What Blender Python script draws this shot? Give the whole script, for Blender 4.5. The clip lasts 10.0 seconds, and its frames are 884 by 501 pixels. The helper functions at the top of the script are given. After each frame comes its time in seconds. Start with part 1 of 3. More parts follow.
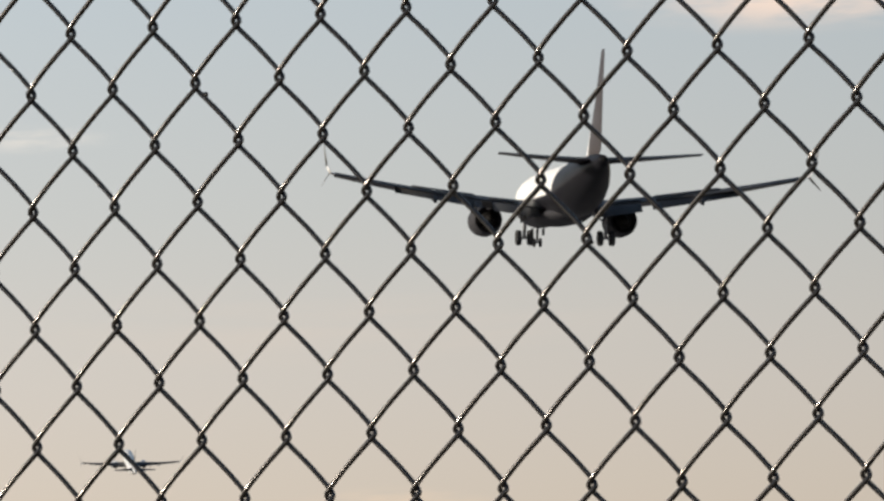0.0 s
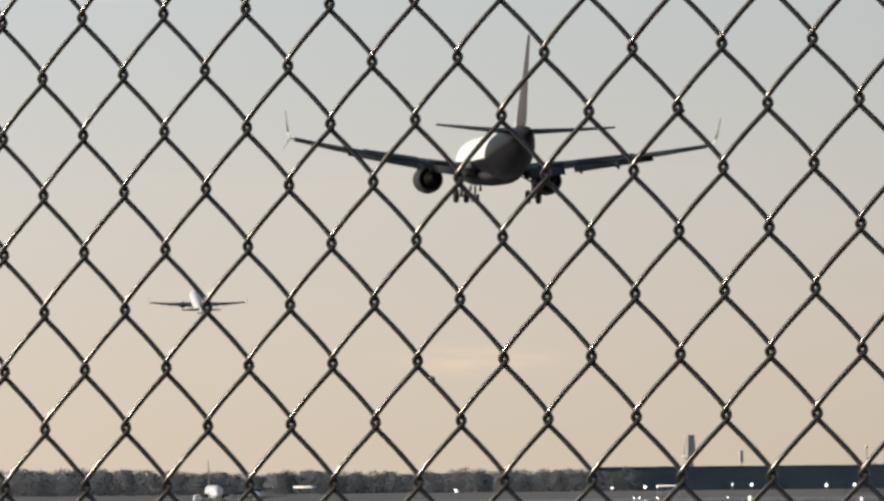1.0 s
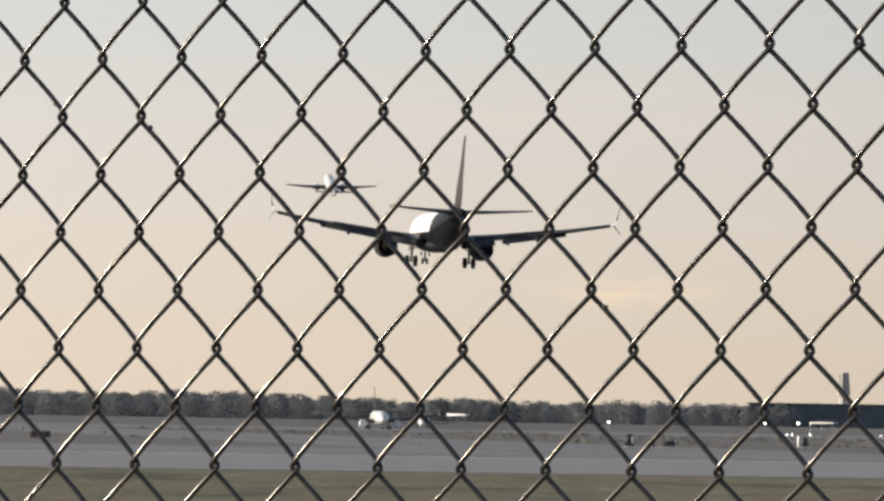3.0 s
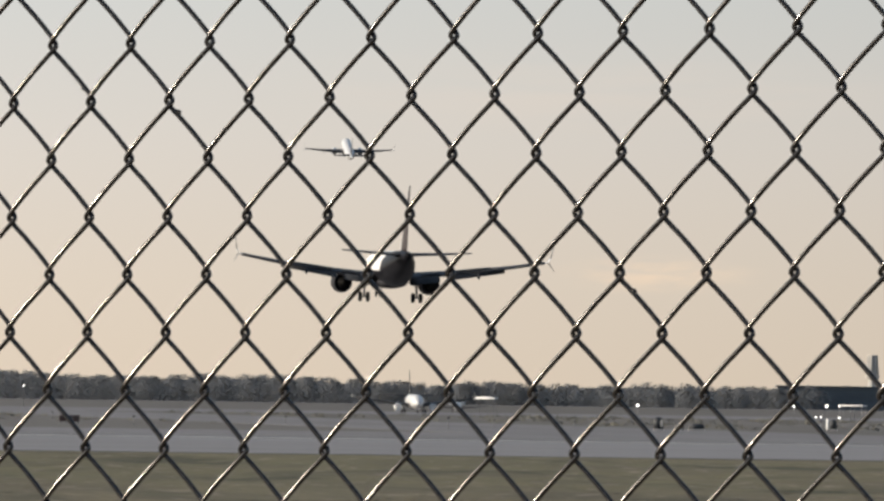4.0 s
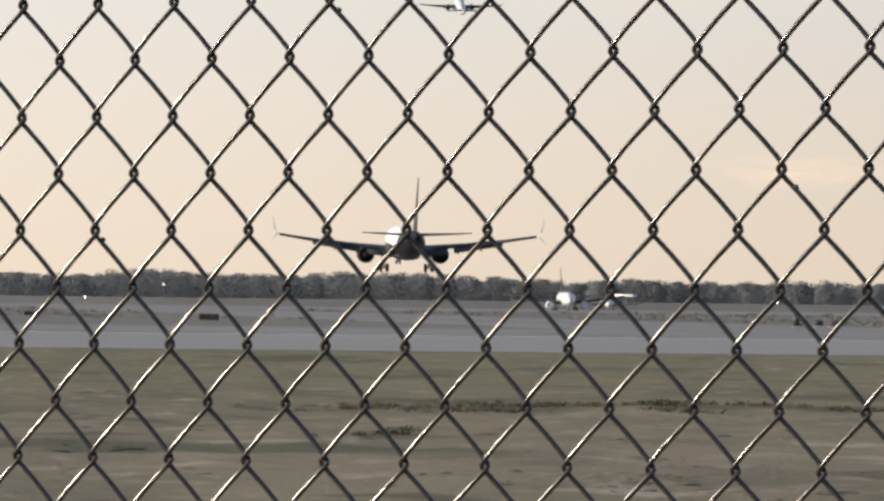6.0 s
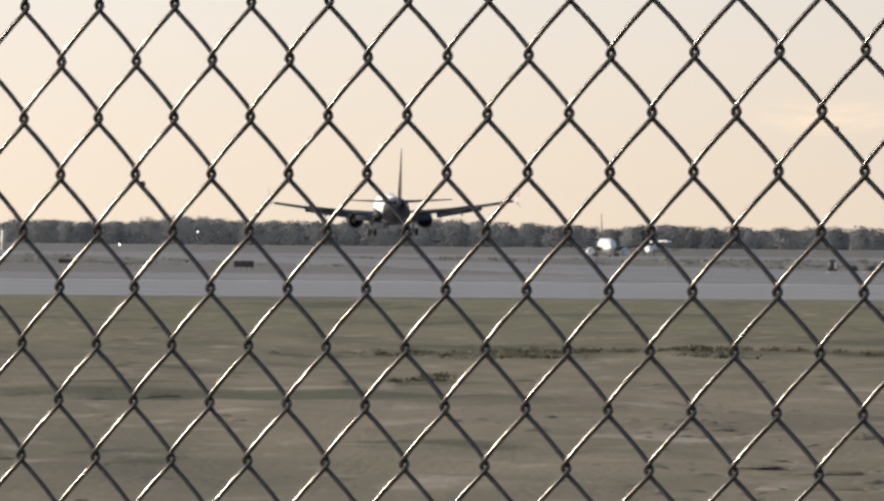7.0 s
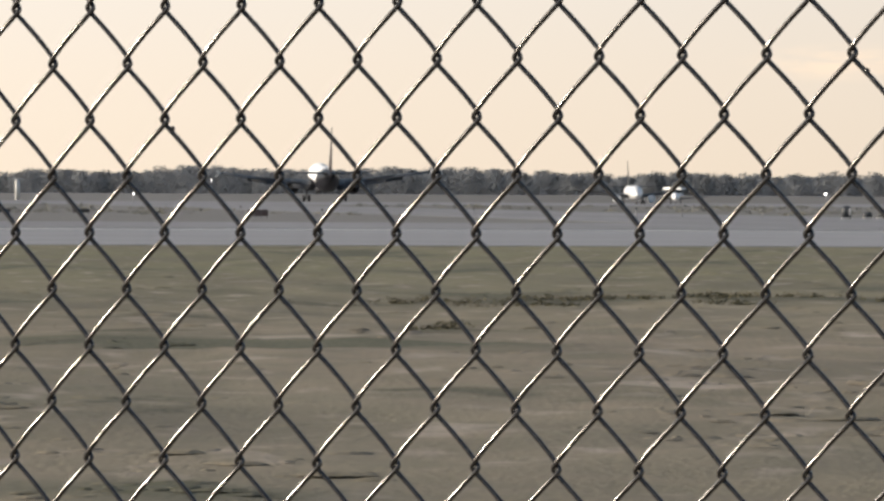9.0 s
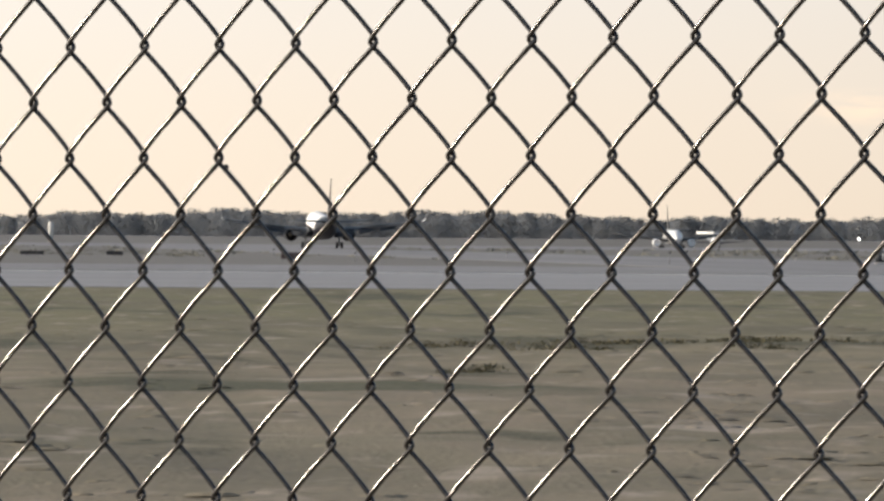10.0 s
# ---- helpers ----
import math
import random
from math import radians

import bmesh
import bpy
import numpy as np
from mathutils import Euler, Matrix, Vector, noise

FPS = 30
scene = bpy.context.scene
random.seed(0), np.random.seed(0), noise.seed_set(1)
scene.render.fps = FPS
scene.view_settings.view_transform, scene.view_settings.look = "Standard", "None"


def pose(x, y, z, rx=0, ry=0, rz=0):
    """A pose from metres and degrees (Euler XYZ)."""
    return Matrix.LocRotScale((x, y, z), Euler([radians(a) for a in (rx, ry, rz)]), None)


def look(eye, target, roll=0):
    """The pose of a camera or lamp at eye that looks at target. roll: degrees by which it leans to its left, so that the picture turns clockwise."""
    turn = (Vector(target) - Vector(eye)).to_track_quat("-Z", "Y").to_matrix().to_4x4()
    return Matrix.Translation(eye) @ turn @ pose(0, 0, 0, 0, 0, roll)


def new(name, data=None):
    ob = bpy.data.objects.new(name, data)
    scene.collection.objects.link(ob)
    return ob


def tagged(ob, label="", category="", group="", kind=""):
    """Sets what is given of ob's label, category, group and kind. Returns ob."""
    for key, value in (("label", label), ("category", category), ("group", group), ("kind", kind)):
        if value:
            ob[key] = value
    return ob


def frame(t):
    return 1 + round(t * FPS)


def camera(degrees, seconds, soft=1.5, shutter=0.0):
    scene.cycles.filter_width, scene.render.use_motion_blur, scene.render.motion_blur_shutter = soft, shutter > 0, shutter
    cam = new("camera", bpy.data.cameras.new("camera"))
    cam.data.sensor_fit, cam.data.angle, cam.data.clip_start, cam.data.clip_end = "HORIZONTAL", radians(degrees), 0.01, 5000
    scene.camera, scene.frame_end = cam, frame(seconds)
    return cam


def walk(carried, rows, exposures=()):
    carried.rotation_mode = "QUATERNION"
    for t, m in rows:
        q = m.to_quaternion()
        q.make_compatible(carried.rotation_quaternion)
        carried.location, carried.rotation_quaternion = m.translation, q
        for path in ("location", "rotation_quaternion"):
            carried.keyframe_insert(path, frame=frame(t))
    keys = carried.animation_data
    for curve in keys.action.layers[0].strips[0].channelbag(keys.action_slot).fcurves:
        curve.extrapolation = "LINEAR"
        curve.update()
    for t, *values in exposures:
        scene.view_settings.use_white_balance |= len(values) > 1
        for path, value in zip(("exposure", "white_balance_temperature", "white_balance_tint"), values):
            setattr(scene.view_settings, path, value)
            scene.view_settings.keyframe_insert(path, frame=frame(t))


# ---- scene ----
EYE = 2.1        # height of the lens over the airfield


def eye(dx, dy, dz, yaw, pitch, roll):
    """Pose of the hand-held camera: small sway, then degrees to the right, up, and of lean."""
    return pose(dx, dy, EYE + dz, 90 + pitch, 0, -yaw) @ pose(0, 0, 0, 0, 0, -roll)


cam = camera(8.26, 10.0, soft=2.7)
walk(cam, [
    (0, eye(0.0270, -0.0128, -0.0052, 10.8440, 3.6441, 1.1980)),
    (0.5, eye(0.0230, -0.0095, -0.0029, 10.4268, 2.9321, 0.9669)),
    (1, eye(0.0207, -0.0060, 0.0049, 10.0809, 2.2814, 0.5662)),
    (1.5, eye(0.0110, -0.0030, 0.0066, 9.6077, 1.8066, -0.0087)),
    (2, eye(0.0144, 0.0000, 0.0057, 9.1520, 1.5385, -0.5036)),
    (2.5, eye(0.0102, 0.0020, 0.0029, 8.7964, 1.6168, -0.8552)),
    (3.8, eye(0.0090, 0.0017, 0.0033, 8.3800, 1.5200, -0.8254)),
    (4, eye(0.0093, 0.0016, 0.0033, 8.3378, 1.4567, -0.8224)),
    (4.5, eye(0.0097, 0.0015, 0.0023, 8.1538, 1.2329, -0.6585)),
    (5, eye(0.0067, 0.0014, 0.0013, 7.8504, 0.9506, -0.5922)),
    (5.5, eye(0.0050, 0.0017, 0.0022, 7.3942, 0.7289, -0.5656)),
    (6, eye(-0.0077, 0.0020, 0.0026, 7.0530, 0.4830, -0.6594)),
    (6.2, eye(-0.0145, 0.0021, 0.0046, 6.9430, 0.3460, -0.6301)),
    (7.3, eye(-0.0115, 0.0029, -0.0013, 6.7220, -0.1160, -0.4858)),
    (7.5, eye(-0.0118, 0.0030, -0.0013, 6.7434, -0.1788, -0.4723)),
    (8, eye(-0.0135, 0.0036, -0.0018, 6.7253, -0.3001, -0.2449)),
    (8.5, eye(-0.0156, 0.0041, -0.0021, 6.6886, -0.4495, -0.1983)),
    (9, eye(-0.0242, 0.0047, -0.0036, 6.6073, -0.5076, -0.2553)),
    (9.5, eye(-0.0332, 0.0049, -0.0080, 6.4840, -0.4183, -0.3650)),
    (10, eye(-0.0399, 0.0050, -0.0071, 6.2947, -0.1028, -0.4361)),
], exposures=[(0, 0.0), (1, 0.02), (2.5, 0.2), (4.0, 0.1), (4.5, 0.2), (6.0, 0.3), (7.5, 0.43), (9, 0.46), (10, 0.5)])

# ---- world and sun ----
SUN_AZ, SUN_EL = -78.0, 16.0     # degrees: left of the runway heading, above the horizon


def build_world():
    w = bpy.data.worlds.new("evening_sky")
    scene.world = w
    w.use_nodes = True
    nt = w.node_tree
    nt.nodes.clear()
    N, L = nt.nodes.new, nt.links.new
    out, bg = N("ShaderNodeOutputWorld"), N("ShaderNodeBackground")
    sky = N("ShaderNodeTexSky")
    sky.sky_type, sky.sun_disc = "NISHITA", False
    sky.sun_elevation, sky.sun_rotation = radians(SUN_EL), radians(SUN_AZ)
    sky.air_density, sky.dust_density, sky.ozone_density = 1.0, 2.0, 1.0
    scale = N("ShaderNodeVectorMath")
    scale.operation = "SCALE"
    scale.inputs["Scale"].default_value = 0.105
    L(sky.outputs[0], scale.inputs[0])
    # evening haze: peach at the horizon, grey blue a few degrees up
    tc, sep = N("ShaderNodeTexCoord"), N("ShaderNodeSeparateXYZ")
    L(tc.outputs["Generated"], sep.inputs[0])
    ramp = N("ShaderNodeValToRGB")
    cr = ramp.color_ramp
    stops = [(0.0, (0.715, 0.595, 0.468)), (0.02, (0.705, 0.61, 0.508)), (0.042, (0.672, 0.618, 0.562)), (0.07, (0.60, 0.606, 0.592)), (0.105, (0.54, 0.595, 0.63)), (0.3, (0.32, 0.39, 0.47))]
    for i, (p, c) in enumerate(stops):
        e = cr.elements[i] if i < 2 else cr.elements.new(p)
        e.position, e.color = p, (*c, 1)
    L(sep.outputs["Z"], ramp.inputs[0])
    # the glow widens towards the sun's side
    fade = N("ShaderNodeMapRange")
    fade.inputs["From Min"].default_value, fade.inputs["From Max"].default_value = 0.12, 0.45
    fade.inputs["To Min"].default_value, fade.inputs["To Max"].default_value = 0.12, 1.0
    L(sep.outputs["Z"], fade.inputs["Value"])
    side = N("ShaderNodeMapRange")
    side.inputs["From Min"].default_value, side.inputs["From Max"].default_value = 0.27, 0.0
    side.inputs["To Min"].default_value, side.inputs["To Max"].default_value = 0.92, 1.17
    side.clamp = True
    L(sep.outputs["X"], side.inputs["Value"])
    lit = N("ShaderNodeVectorMath")
    lit.operation = "SCALE"
    L(ramp.outputs[0], lit.inputs[0])
    L(side.outputs[0], lit.inputs["Scale"])
    mix = N("ShaderNodeMix")
    mix.data_type = "RGBA"
    L(fade.outputs[0], mix.inputs["Factor"])
    L(lit.outputs[0], mix.inputs["A"])
    L(scale.outputs[0], mix.inputs["B"])
    # thin flat clouds low over the field
    last = mix.outputs["Result"]
    for az, el, wide, tall, amount, tint in ((10.35, 1.26, 0.013, 0.0026, 0.42, (0.96, 0.71, 0.49)), (6.95, 4.75, 0.011, 0.002, 0.6, (0.82, 0.77, 0.70)), (14.1, 5.93, 0.022, 0.0045, 0.95, (0.93, 0.74, 0.62)), (9.6, 2.95, 0.05, 0.006, 0.12, (0.9, 0.68, 0.52))):
        a, e = radians(az), radians(el)
        mp = N("ShaderNodeMapping")
        mp.vector_type = "POINT"
        mp.inputs["Location"].default_value = (-math.sin(a) / wide, 0, -math.sin(e) / tall)
        mp.inputs["Scale"].default_value = (1 / wide, 0, 1 / tall)
        L(tc.outputs["Generated"], mp.inputs[0])
        nz = N("ShaderNodeTexNoise")
        nz.inputs["Scale"].default_value, nz.inputs["Detail"].default_value = 1.6, 5.0
        L(mp.outputs[0], nz.inputs["Vector"])
        ln = N("ShaderNodeVectorMath")
        ln.operation = "LENGTH"
        L(mp.outputs[0], ln.inputs[0])
        fall = N("ShaderNodeMapRange")
        fall.interpolation_type = "SMOOTHSTEP"
        fall.inputs["From Min"].default_value, fall.inputs["From Max"].default_value = 1.5, 0.1
        L(ln.outputs["Value"], fall.inputs["Value"])
        thick = N("ShaderNodeMapRange")
        thick.inputs["From Min"].default_value, thick.inputs["From Max"].default_value = 0.33, 0.63
        thick.inputs["To Max"].default_value = amount
        L(nz.outputs[0], thick.inputs["Value"])
        prod = N("ShaderNodeMath")
        prod.operation = "MULTIPLY"
        L(fall.outputs[0], prod.inputs[0])
        L(thick.outputs[0], prod.inputs[1])
        m2 = N("ShaderNodeMix")
        m2.data_type = "RGBA"
        L(prod.outputs[0], m2.inputs["Factor"])
        L(last, m2.inputs["A"])
        m2.inputs["B"].default_value = (*tint, 1)
        last = m2.outputs["Result"]
    L(last, bg.inputs["Color"])
    bg.inputs["Strength"].default_value = 1.0
    L(bg.outputs[0], out.inputs[0])


build_world()
sun_data = bpy.data.lights.new("sun", "SUN")
sun_data.energy, sun_data.angle, sun_data.color = 4.6, radians(0.6), (1.0, 0.89, 0.75)
sun_ob = new("sun", sun_data)
sa, se = radians(SUN_AZ), radians(SUN_EL)
sun_ob.matrix_basis = look((-60, 60, 60), (-60 - math.sin(sa) * math.cos(se), 60 - math.cos(sa) * math.cos(se), 60 - math.sin(se)))


# ---- materials ----
def material(name, colour, rough=0.6, metal=0.0, dark=0.75, scale=8.0, bump=0.0, stretch=(1, 1, 1), rough_var=0.1, second=None, coat=0.0, fine=9.0, spec=0.5):
    """A surface with colour worn at two scales, uneven gloss and fine relief."""
    m = bpy.data.materials.new(name)
    m.use_nodes = True
    nt = m.node_tree
    N, L = nt.nodes.new, nt.links.new
    b = nt.nodes["Principled BSDF"]
    tc, mp = N("ShaderNodeTexCoord"), N("ShaderNodeMapping")
    mp.inputs["Scale"].default_value = stretch
    L(tc.outputs["Object"], mp.inputs[0])
    big, small = N("ShaderNodeTexNoise"), N("ShaderNodeTexNoise")
    for n, s, d in ((big, scale, 4), (small, scale * fine, 6)):
        n.inputs["Scale"].default_value, n.inputs["Detail"].default_value = s, d
        L(mp.outputs[0], n.inputs["Vector"])
    r1, r2 = N("ShaderNodeMapRange"), N("ShaderNodeMapRange")
    for r in (r1, r2):
        r.inputs["From Min"].default_value, r.inputs["From Max"].default_value = 0.3, 0.7
    L(big.outputs[0], r1.inputs["Value"])
    L(small.outputs[0], r2.inputs["Value"])
    mx = N("ShaderNodeMix")
    mx.data_type = "RGBA"
    L(r1.outputs[0], mx.inputs["Factor"])
    mx.inputs["A"].default_value = (*colour, 1)
    mx.inputs["B"].default_value = (*(second or tuple(c * dark for c in colour)), 1)
    m2 = N("ShaderNodeMix")
    m2.data_type, m2.blend_type = "RGBA", "MULTIPLY"
    m2.inputs["Factor"].default_value = 0.6
    L(mx.outputs["Result"], m2.inputs["A"])
    cmb = N("ShaderNodeCombineColor")
    r2.inputs["To Min"].default_value, r2.inputs["To Max"].default_value = dark, 2 - dark
    for k in range(3):
        L(r2.outputs[0], cmb.inputs[k])
    L(cmb.outputs[0], m2.inputs["B"])
    L(m2.outputs["Result"], b.inputs["Base Color"])
    rr = N("ShaderNodeMapRange")
    rr.inputs["To Min"].default_value, rr.inputs["To Max"].default_value = max(0.02, rough - rough_var), min(1, rough + rough_var)
    L(big.outputs[0], rr.inputs["Value"])
    L(rr.outputs[0], b.inputs["Roughness"])
    b.inputs["Metallic"].default_value = metal
    b.inputs["Coat Weight"].default_value = coat
    b.inputs["Specular IOR Level"].default_value = spec
    if bump:
        bp = N("ShaderNodeBump")
        bp.inputs["Strength"].default_value, bp.inputs["Distance"].default_value = 0.6, bump
        L(small.outputs[0], bp.inputs["Height"])
        L(bp.outputs[0], b.inputs["Normal"])
    return m


ZINC = material("galvanised_wire", (0.086, 0.080, 0.077), 0.190, 0.7, 0.85, 60, rough_var=0.02)
WHITE = material("white_aircraft_paint", (0.80, 0.80, 0.79), 0.32, 0, 0.94, 0.6, coat=0.4, stretch=(1, 0.4, 1))
NAVY = material("dark_blue_aircraft_paint", (0.05, 0.05, 0.055), 0.6, 0, 0.85, 0.7, spec=0.04)
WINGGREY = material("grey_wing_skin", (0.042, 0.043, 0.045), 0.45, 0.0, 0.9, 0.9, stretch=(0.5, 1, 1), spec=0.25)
WINGLET = material("pale_winglet_paint", (0.16, 0.16, 0.16), 0.4, 0, 0.92, 0.8)


def two_tone(name, first, other, rows):
    """Paint with a masked edge: the second colour where any of the rows a*y + b*z + c + d*max(0, -6 - y) is below zero."""
    m = first.copy()
    m.name = name
    nt = m.node_tree
    N, L = nt.nodes.new, nt.links.new
    b = nt.nodes["Principled BSDF"]
    tc, sep = N("ShaderNodeTexCoord"), N("ShaderNodeSeparateXYZ")
    L(tc.outputs["Object"], sep.inputs[0])

    def calc(kind, p, q):
        n = N("ShaderNodeMath")
        n.operation = kind
        for k, v in enumerate((p, q)):
            if isinstance(v, (int, float)):
                n.inputs[k].default_value = v
            else:
                L(v, n.inputs[k])
        return n.outputs[0]

    mask = None
    for ky, kz, c, d in rows:
        aft = calc("MAXIMUM", 0.0, calc("SUBTRACT", -6.0, sep.outputs["Y"]))
        v = calc("ADD", calc("ADD", calc("MULTIPLY", sep.outputs["Y"], ky), calc("MULTIPLY", sep.outputs["Z"], kz)), calc("ADD", calc("MULTIPLY", aft, d), c))
        mask = v if mask is None else calc("MINIMUM", mask, v)
    r, mx = N("ShaderNodeMapRange"), N("ShaderNodeMix")
    r.inputs["From Min"].default_value, r.inputs["From Max"].default_value = -0.04, 0.04
    L(mask, r.inputs["Value"])
    mx.data_type = "RGBA"
    L(r.outputs[0], mx.inputs["Factor"])
    mx.inputs["A"].default_value = (*other, 1)
    L(b.inputs["Base Color"].links[0].from_socket, mx.inputs["B"])
    L(mx.outputs["Result"], b.inputs["Base Color"])
    b.inputs["Coat Weight"].default_value, b.inputs["Specular IOR Level"].default_value = 0.0, 0.02
    return m


HULL = two_tone("white_over_dark_hull_paint", WHITE, (0.014, 0.014, 0.017), [(0, 1, -3.1, -0.16), (1, 0.5, 4.6, 0)])
FIN_PAINT = two_tone("pale_and_brown_fin_paint", WHITE, (0.050, 0.043, 0.045), [(1, 0.77, 9.0, 0)])
ALU = material("bare_aluminium", (0.62, 0.62, 0.63), 0.24, 0.9, 0.9, 2.0)
RUBBER = material("tyre_rubber", (0.025, 0.025, 0.026), 0.8, 0, 0.8, 6)
GEARMETAL = material("gear_steel", (0.28, 0.28, 0.29), 0.45, 0.5, 0.8, 5)
DARKMETAL = material("hot_section_metal", (0.014, 0.013, 0.012), 0.8, 0.2, 0.7, 4, spec=0.1)
SIGNBLACK = material("sign_back", (0.05, 0.045, 0.045), 0.7, 0, 0.8, 3)
SIGNRED = material("faded_red_sign", (0.09, 0.06, 0.055), 0.6, 0, 0.8, 3)
CABINET = material("dark_painted_steel", (0.05, 0.055, 0.06), 0.55, 0.1, 0.75, 2)
PALE = material("pale_render", (0.62, 0.60, 0.56), 0.8, 0, 0.88, 0.3)
CONCRETE = material("tower_concrete", (0.66, 0.62, 0.57), 0.85, 0, 0.85, 0.2)
GLASSDARK = material("tinted_glass", (0.40, 0.38, 0.355), 0.5, 0.0, 0.9, 0.3)
SHED = material("dark_cladding", (0.10, 0.125, 0.15), 0.6, 0.1, 0.85, 0.05, stretch=(1, 1, 4))
TARMAC = material("weathered_taxiway", (0.258, 0.255, 0.264), 0.85, 0, 0.85, 0.02, stretch=(1, 2.5, 1), fine=12)
RUNWAY = material("runway_asphalt", (0.212, 0.207, 0.214), 0.85, 0, 0.8, 0.02, stretch=(3, 0.4, 1), fine=12)
PAINT = material("white_marking", (0.72, 0.71, 0.68), 0.7, 0, 0.8, 0.4)


def twig_material():
    m = bpy.data.materials.new("hazy_winter_woodland")
    m.use_nodes = True
    nt = m.node_tree
    N, L = nt.nodes.new, nt.links.new
    nt.nodes.remove(nt.nodes["Principled BSDF"])
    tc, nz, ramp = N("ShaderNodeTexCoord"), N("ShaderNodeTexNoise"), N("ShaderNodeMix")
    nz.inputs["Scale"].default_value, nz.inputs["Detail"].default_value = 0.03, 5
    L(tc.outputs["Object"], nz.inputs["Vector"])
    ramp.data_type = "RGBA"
    # distance haze is put into the twig colour: far paler and bluer than bark
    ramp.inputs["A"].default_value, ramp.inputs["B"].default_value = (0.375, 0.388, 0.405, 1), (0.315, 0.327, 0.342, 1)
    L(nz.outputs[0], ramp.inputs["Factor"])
    dif, tra, mx = N("ShaderNodeBsdfDiffuse"), N("ShaderNodeBsdfTranslucent"), N("ShaderNodeMixShader")
    L(ramp.outputs["Result"], dif.inputs["Color"])
    L(ramp.outputs["Result"], tra.inputs["Color"])
    mx.inputs[0].default_value = 0.5
    L(dif.outputs[0], mx.inputs[1])
    L(tra.outputs[0], mx.inputs[2])
    L(mx.outputs[0], nt.nodes["Material Output"].inputs["Surface"])
    return m


WOODS = twig_material()
SCRUB = material("rank_weeds", (0.235, 0.228, 0.195), 0.9, 0, 0.85, 0.2, second=(0.19, 0.185, 0.155), spec=0.05)


def ground_material():
    m = bpy.data.materials.new("dry_winter_grass")
    m.use_nodes = True
    nt = m.node_tree
    N, L = nt.nodes.new, nt.links.new
    b = nt.nodes["Principled BSDF"]
    b.inputs["Roughness"].default_value = 0.95
    b.inputs["Specular IOR Level"].default_value = 0.15
    tc = N("ShaderNodeTexCoord")

    def field(scale, lo, hi, stretch=(1, 1, 1), detail=6):
        mp, n, r = N("ShaderNodeMapping"), N("ShaderNodeTexNoise"), N("ShaderNodeMapRange")
        mp.inputs["Scale"].default_value = stretch
        L(tc.outputs["Object"], mp.inputs[0])
        n.inputs["Scale"].default_value, n.inputs["Detail"].default_value = scale, detail
        L(mp.outputs[0], n.inputs["Vector"])
        r.inputs["From Min"].default_value, r.inputs["From Max"].default_value = lo, hi
        L(n.outputs[0], r.inputs["Value"])
        return r.outputs[0], n.outputs[0]

    def blend(f, a, c, kind="MIX"):
        mx = N("ShaderNodeMix")
        mx.data_type, mx.blend_type = "RGBA", kind
        L(f, mx.inputs["Factor"])
        for key, v in (("A", a), ("B", c)):
            if isinstance(v, tuple):
                mx.inputs[key].default_value = (*v, 1)
            else:
                L(v, mx.inputs[key])
        return mx.outputs["Result"]

    sep = N("ShaderNodeSeparateXYZ")
    L(tc.outputs["Object"], sep.inputs[0])
    far = N("ShaderNodeMapRange")
    far.inputs["From Min"].default_value, far.inputs["From Max"].default_value = 85, 175
    L(sep.outputs["Y"], far.inputs["Value"])
    patches, _ = field(0.045, 0.35, 0.65, (1, 0.5, 1))
    tufts, raw = field(0.9, 0.35, 0.7, (1, 0.55, 1))
    blades, rawb = field(9.0, 0.3, 0.7)
    near_c = blend(patches, (0.285, 0.228, 0.170), (0.190, 0.168, 0.117))
    far_c = blend(patches, (0.172, 0.170, 0.086), (0.200, 0.181, 0.106))
    c = blend(far.outputs[0], near_c, far_c)
    soft_t = N("ShaderNodeMath")
    soft_t.operation, soft_t.inputs[1].default_value = "MULTIPLY", 0.55
    L(tufts, soft_t.inputs[0])
    c = blend(soft_t.outputs[0], c, (0.125, 0.120, 0.078))
    mid, _ = field(0.2, 0.42, 0.66, (1, 0.5, 1), 5)
    soft_m = N("ShaderNodeMath")
    soft_m.operation, soft_m.inputs[1].default_value = "MULTIPLY", 0.75
    L(mid, soft_m.inputs[0])
    c = blend(soft_m.outputs[0], c, (0.125, 0.112, 0.08))
    pale, _ = field(1.1, 0.57, 0.70, (1, 0.5, 1), 7)
    soft_p = N("ShaderNodeMath")
    soft_p.operation, soft_p.inputs[1].default_value = "MULTIPLY", 0.7
    L(pale, soft_p.inputs[0])
    c = blend(soft_p.outputs[0], c, (0.37, 0.315, 0.265))
    # dark clumps of rank grass, a few metres across
    rank, _ = field(0.11, 0.545, 0.63, (1, 0.6, 1), 4)
    c = blend(rank, c, (0.075, 0.078, 0.05))
    # rank strips and bare pale mounds, each with its own place on the field
    warp = N("ShaderNodeTexNoise")
    warp.inputs["Scale"].default_value, warp.inputs["Detail"].default_value = 0.45, 6
    L(tc.outputs["Object"], warp.inputs["Vector"])
    centred = N("ShaderNodeVectorMath")
    centred.operation, centred.inputs[1].default_value = "SUBTRACT", (0.5, 0.5, 0.5)
    L(warp.outputs["Color"], centred.inputs[0])
    stretch_w = N("ShaderNodeVectorMath")
    stretch_w.operation, stretch_w.inputs[1].default_value = "MULTIPLY", (5.0, 9.0, 0.0)
    L(centred.outputs[0], stretch_w.inputs[0])
    bent = N("ShaderNodeVectorMath")
    L(tc.outputs["Object"], bent.inputs[0])
    L(stretch_w.outputs[0], bent.inputs[1])
    dark, bare = (0.055, 0.056, 0.036), (0.44, 0.375, 0.315)
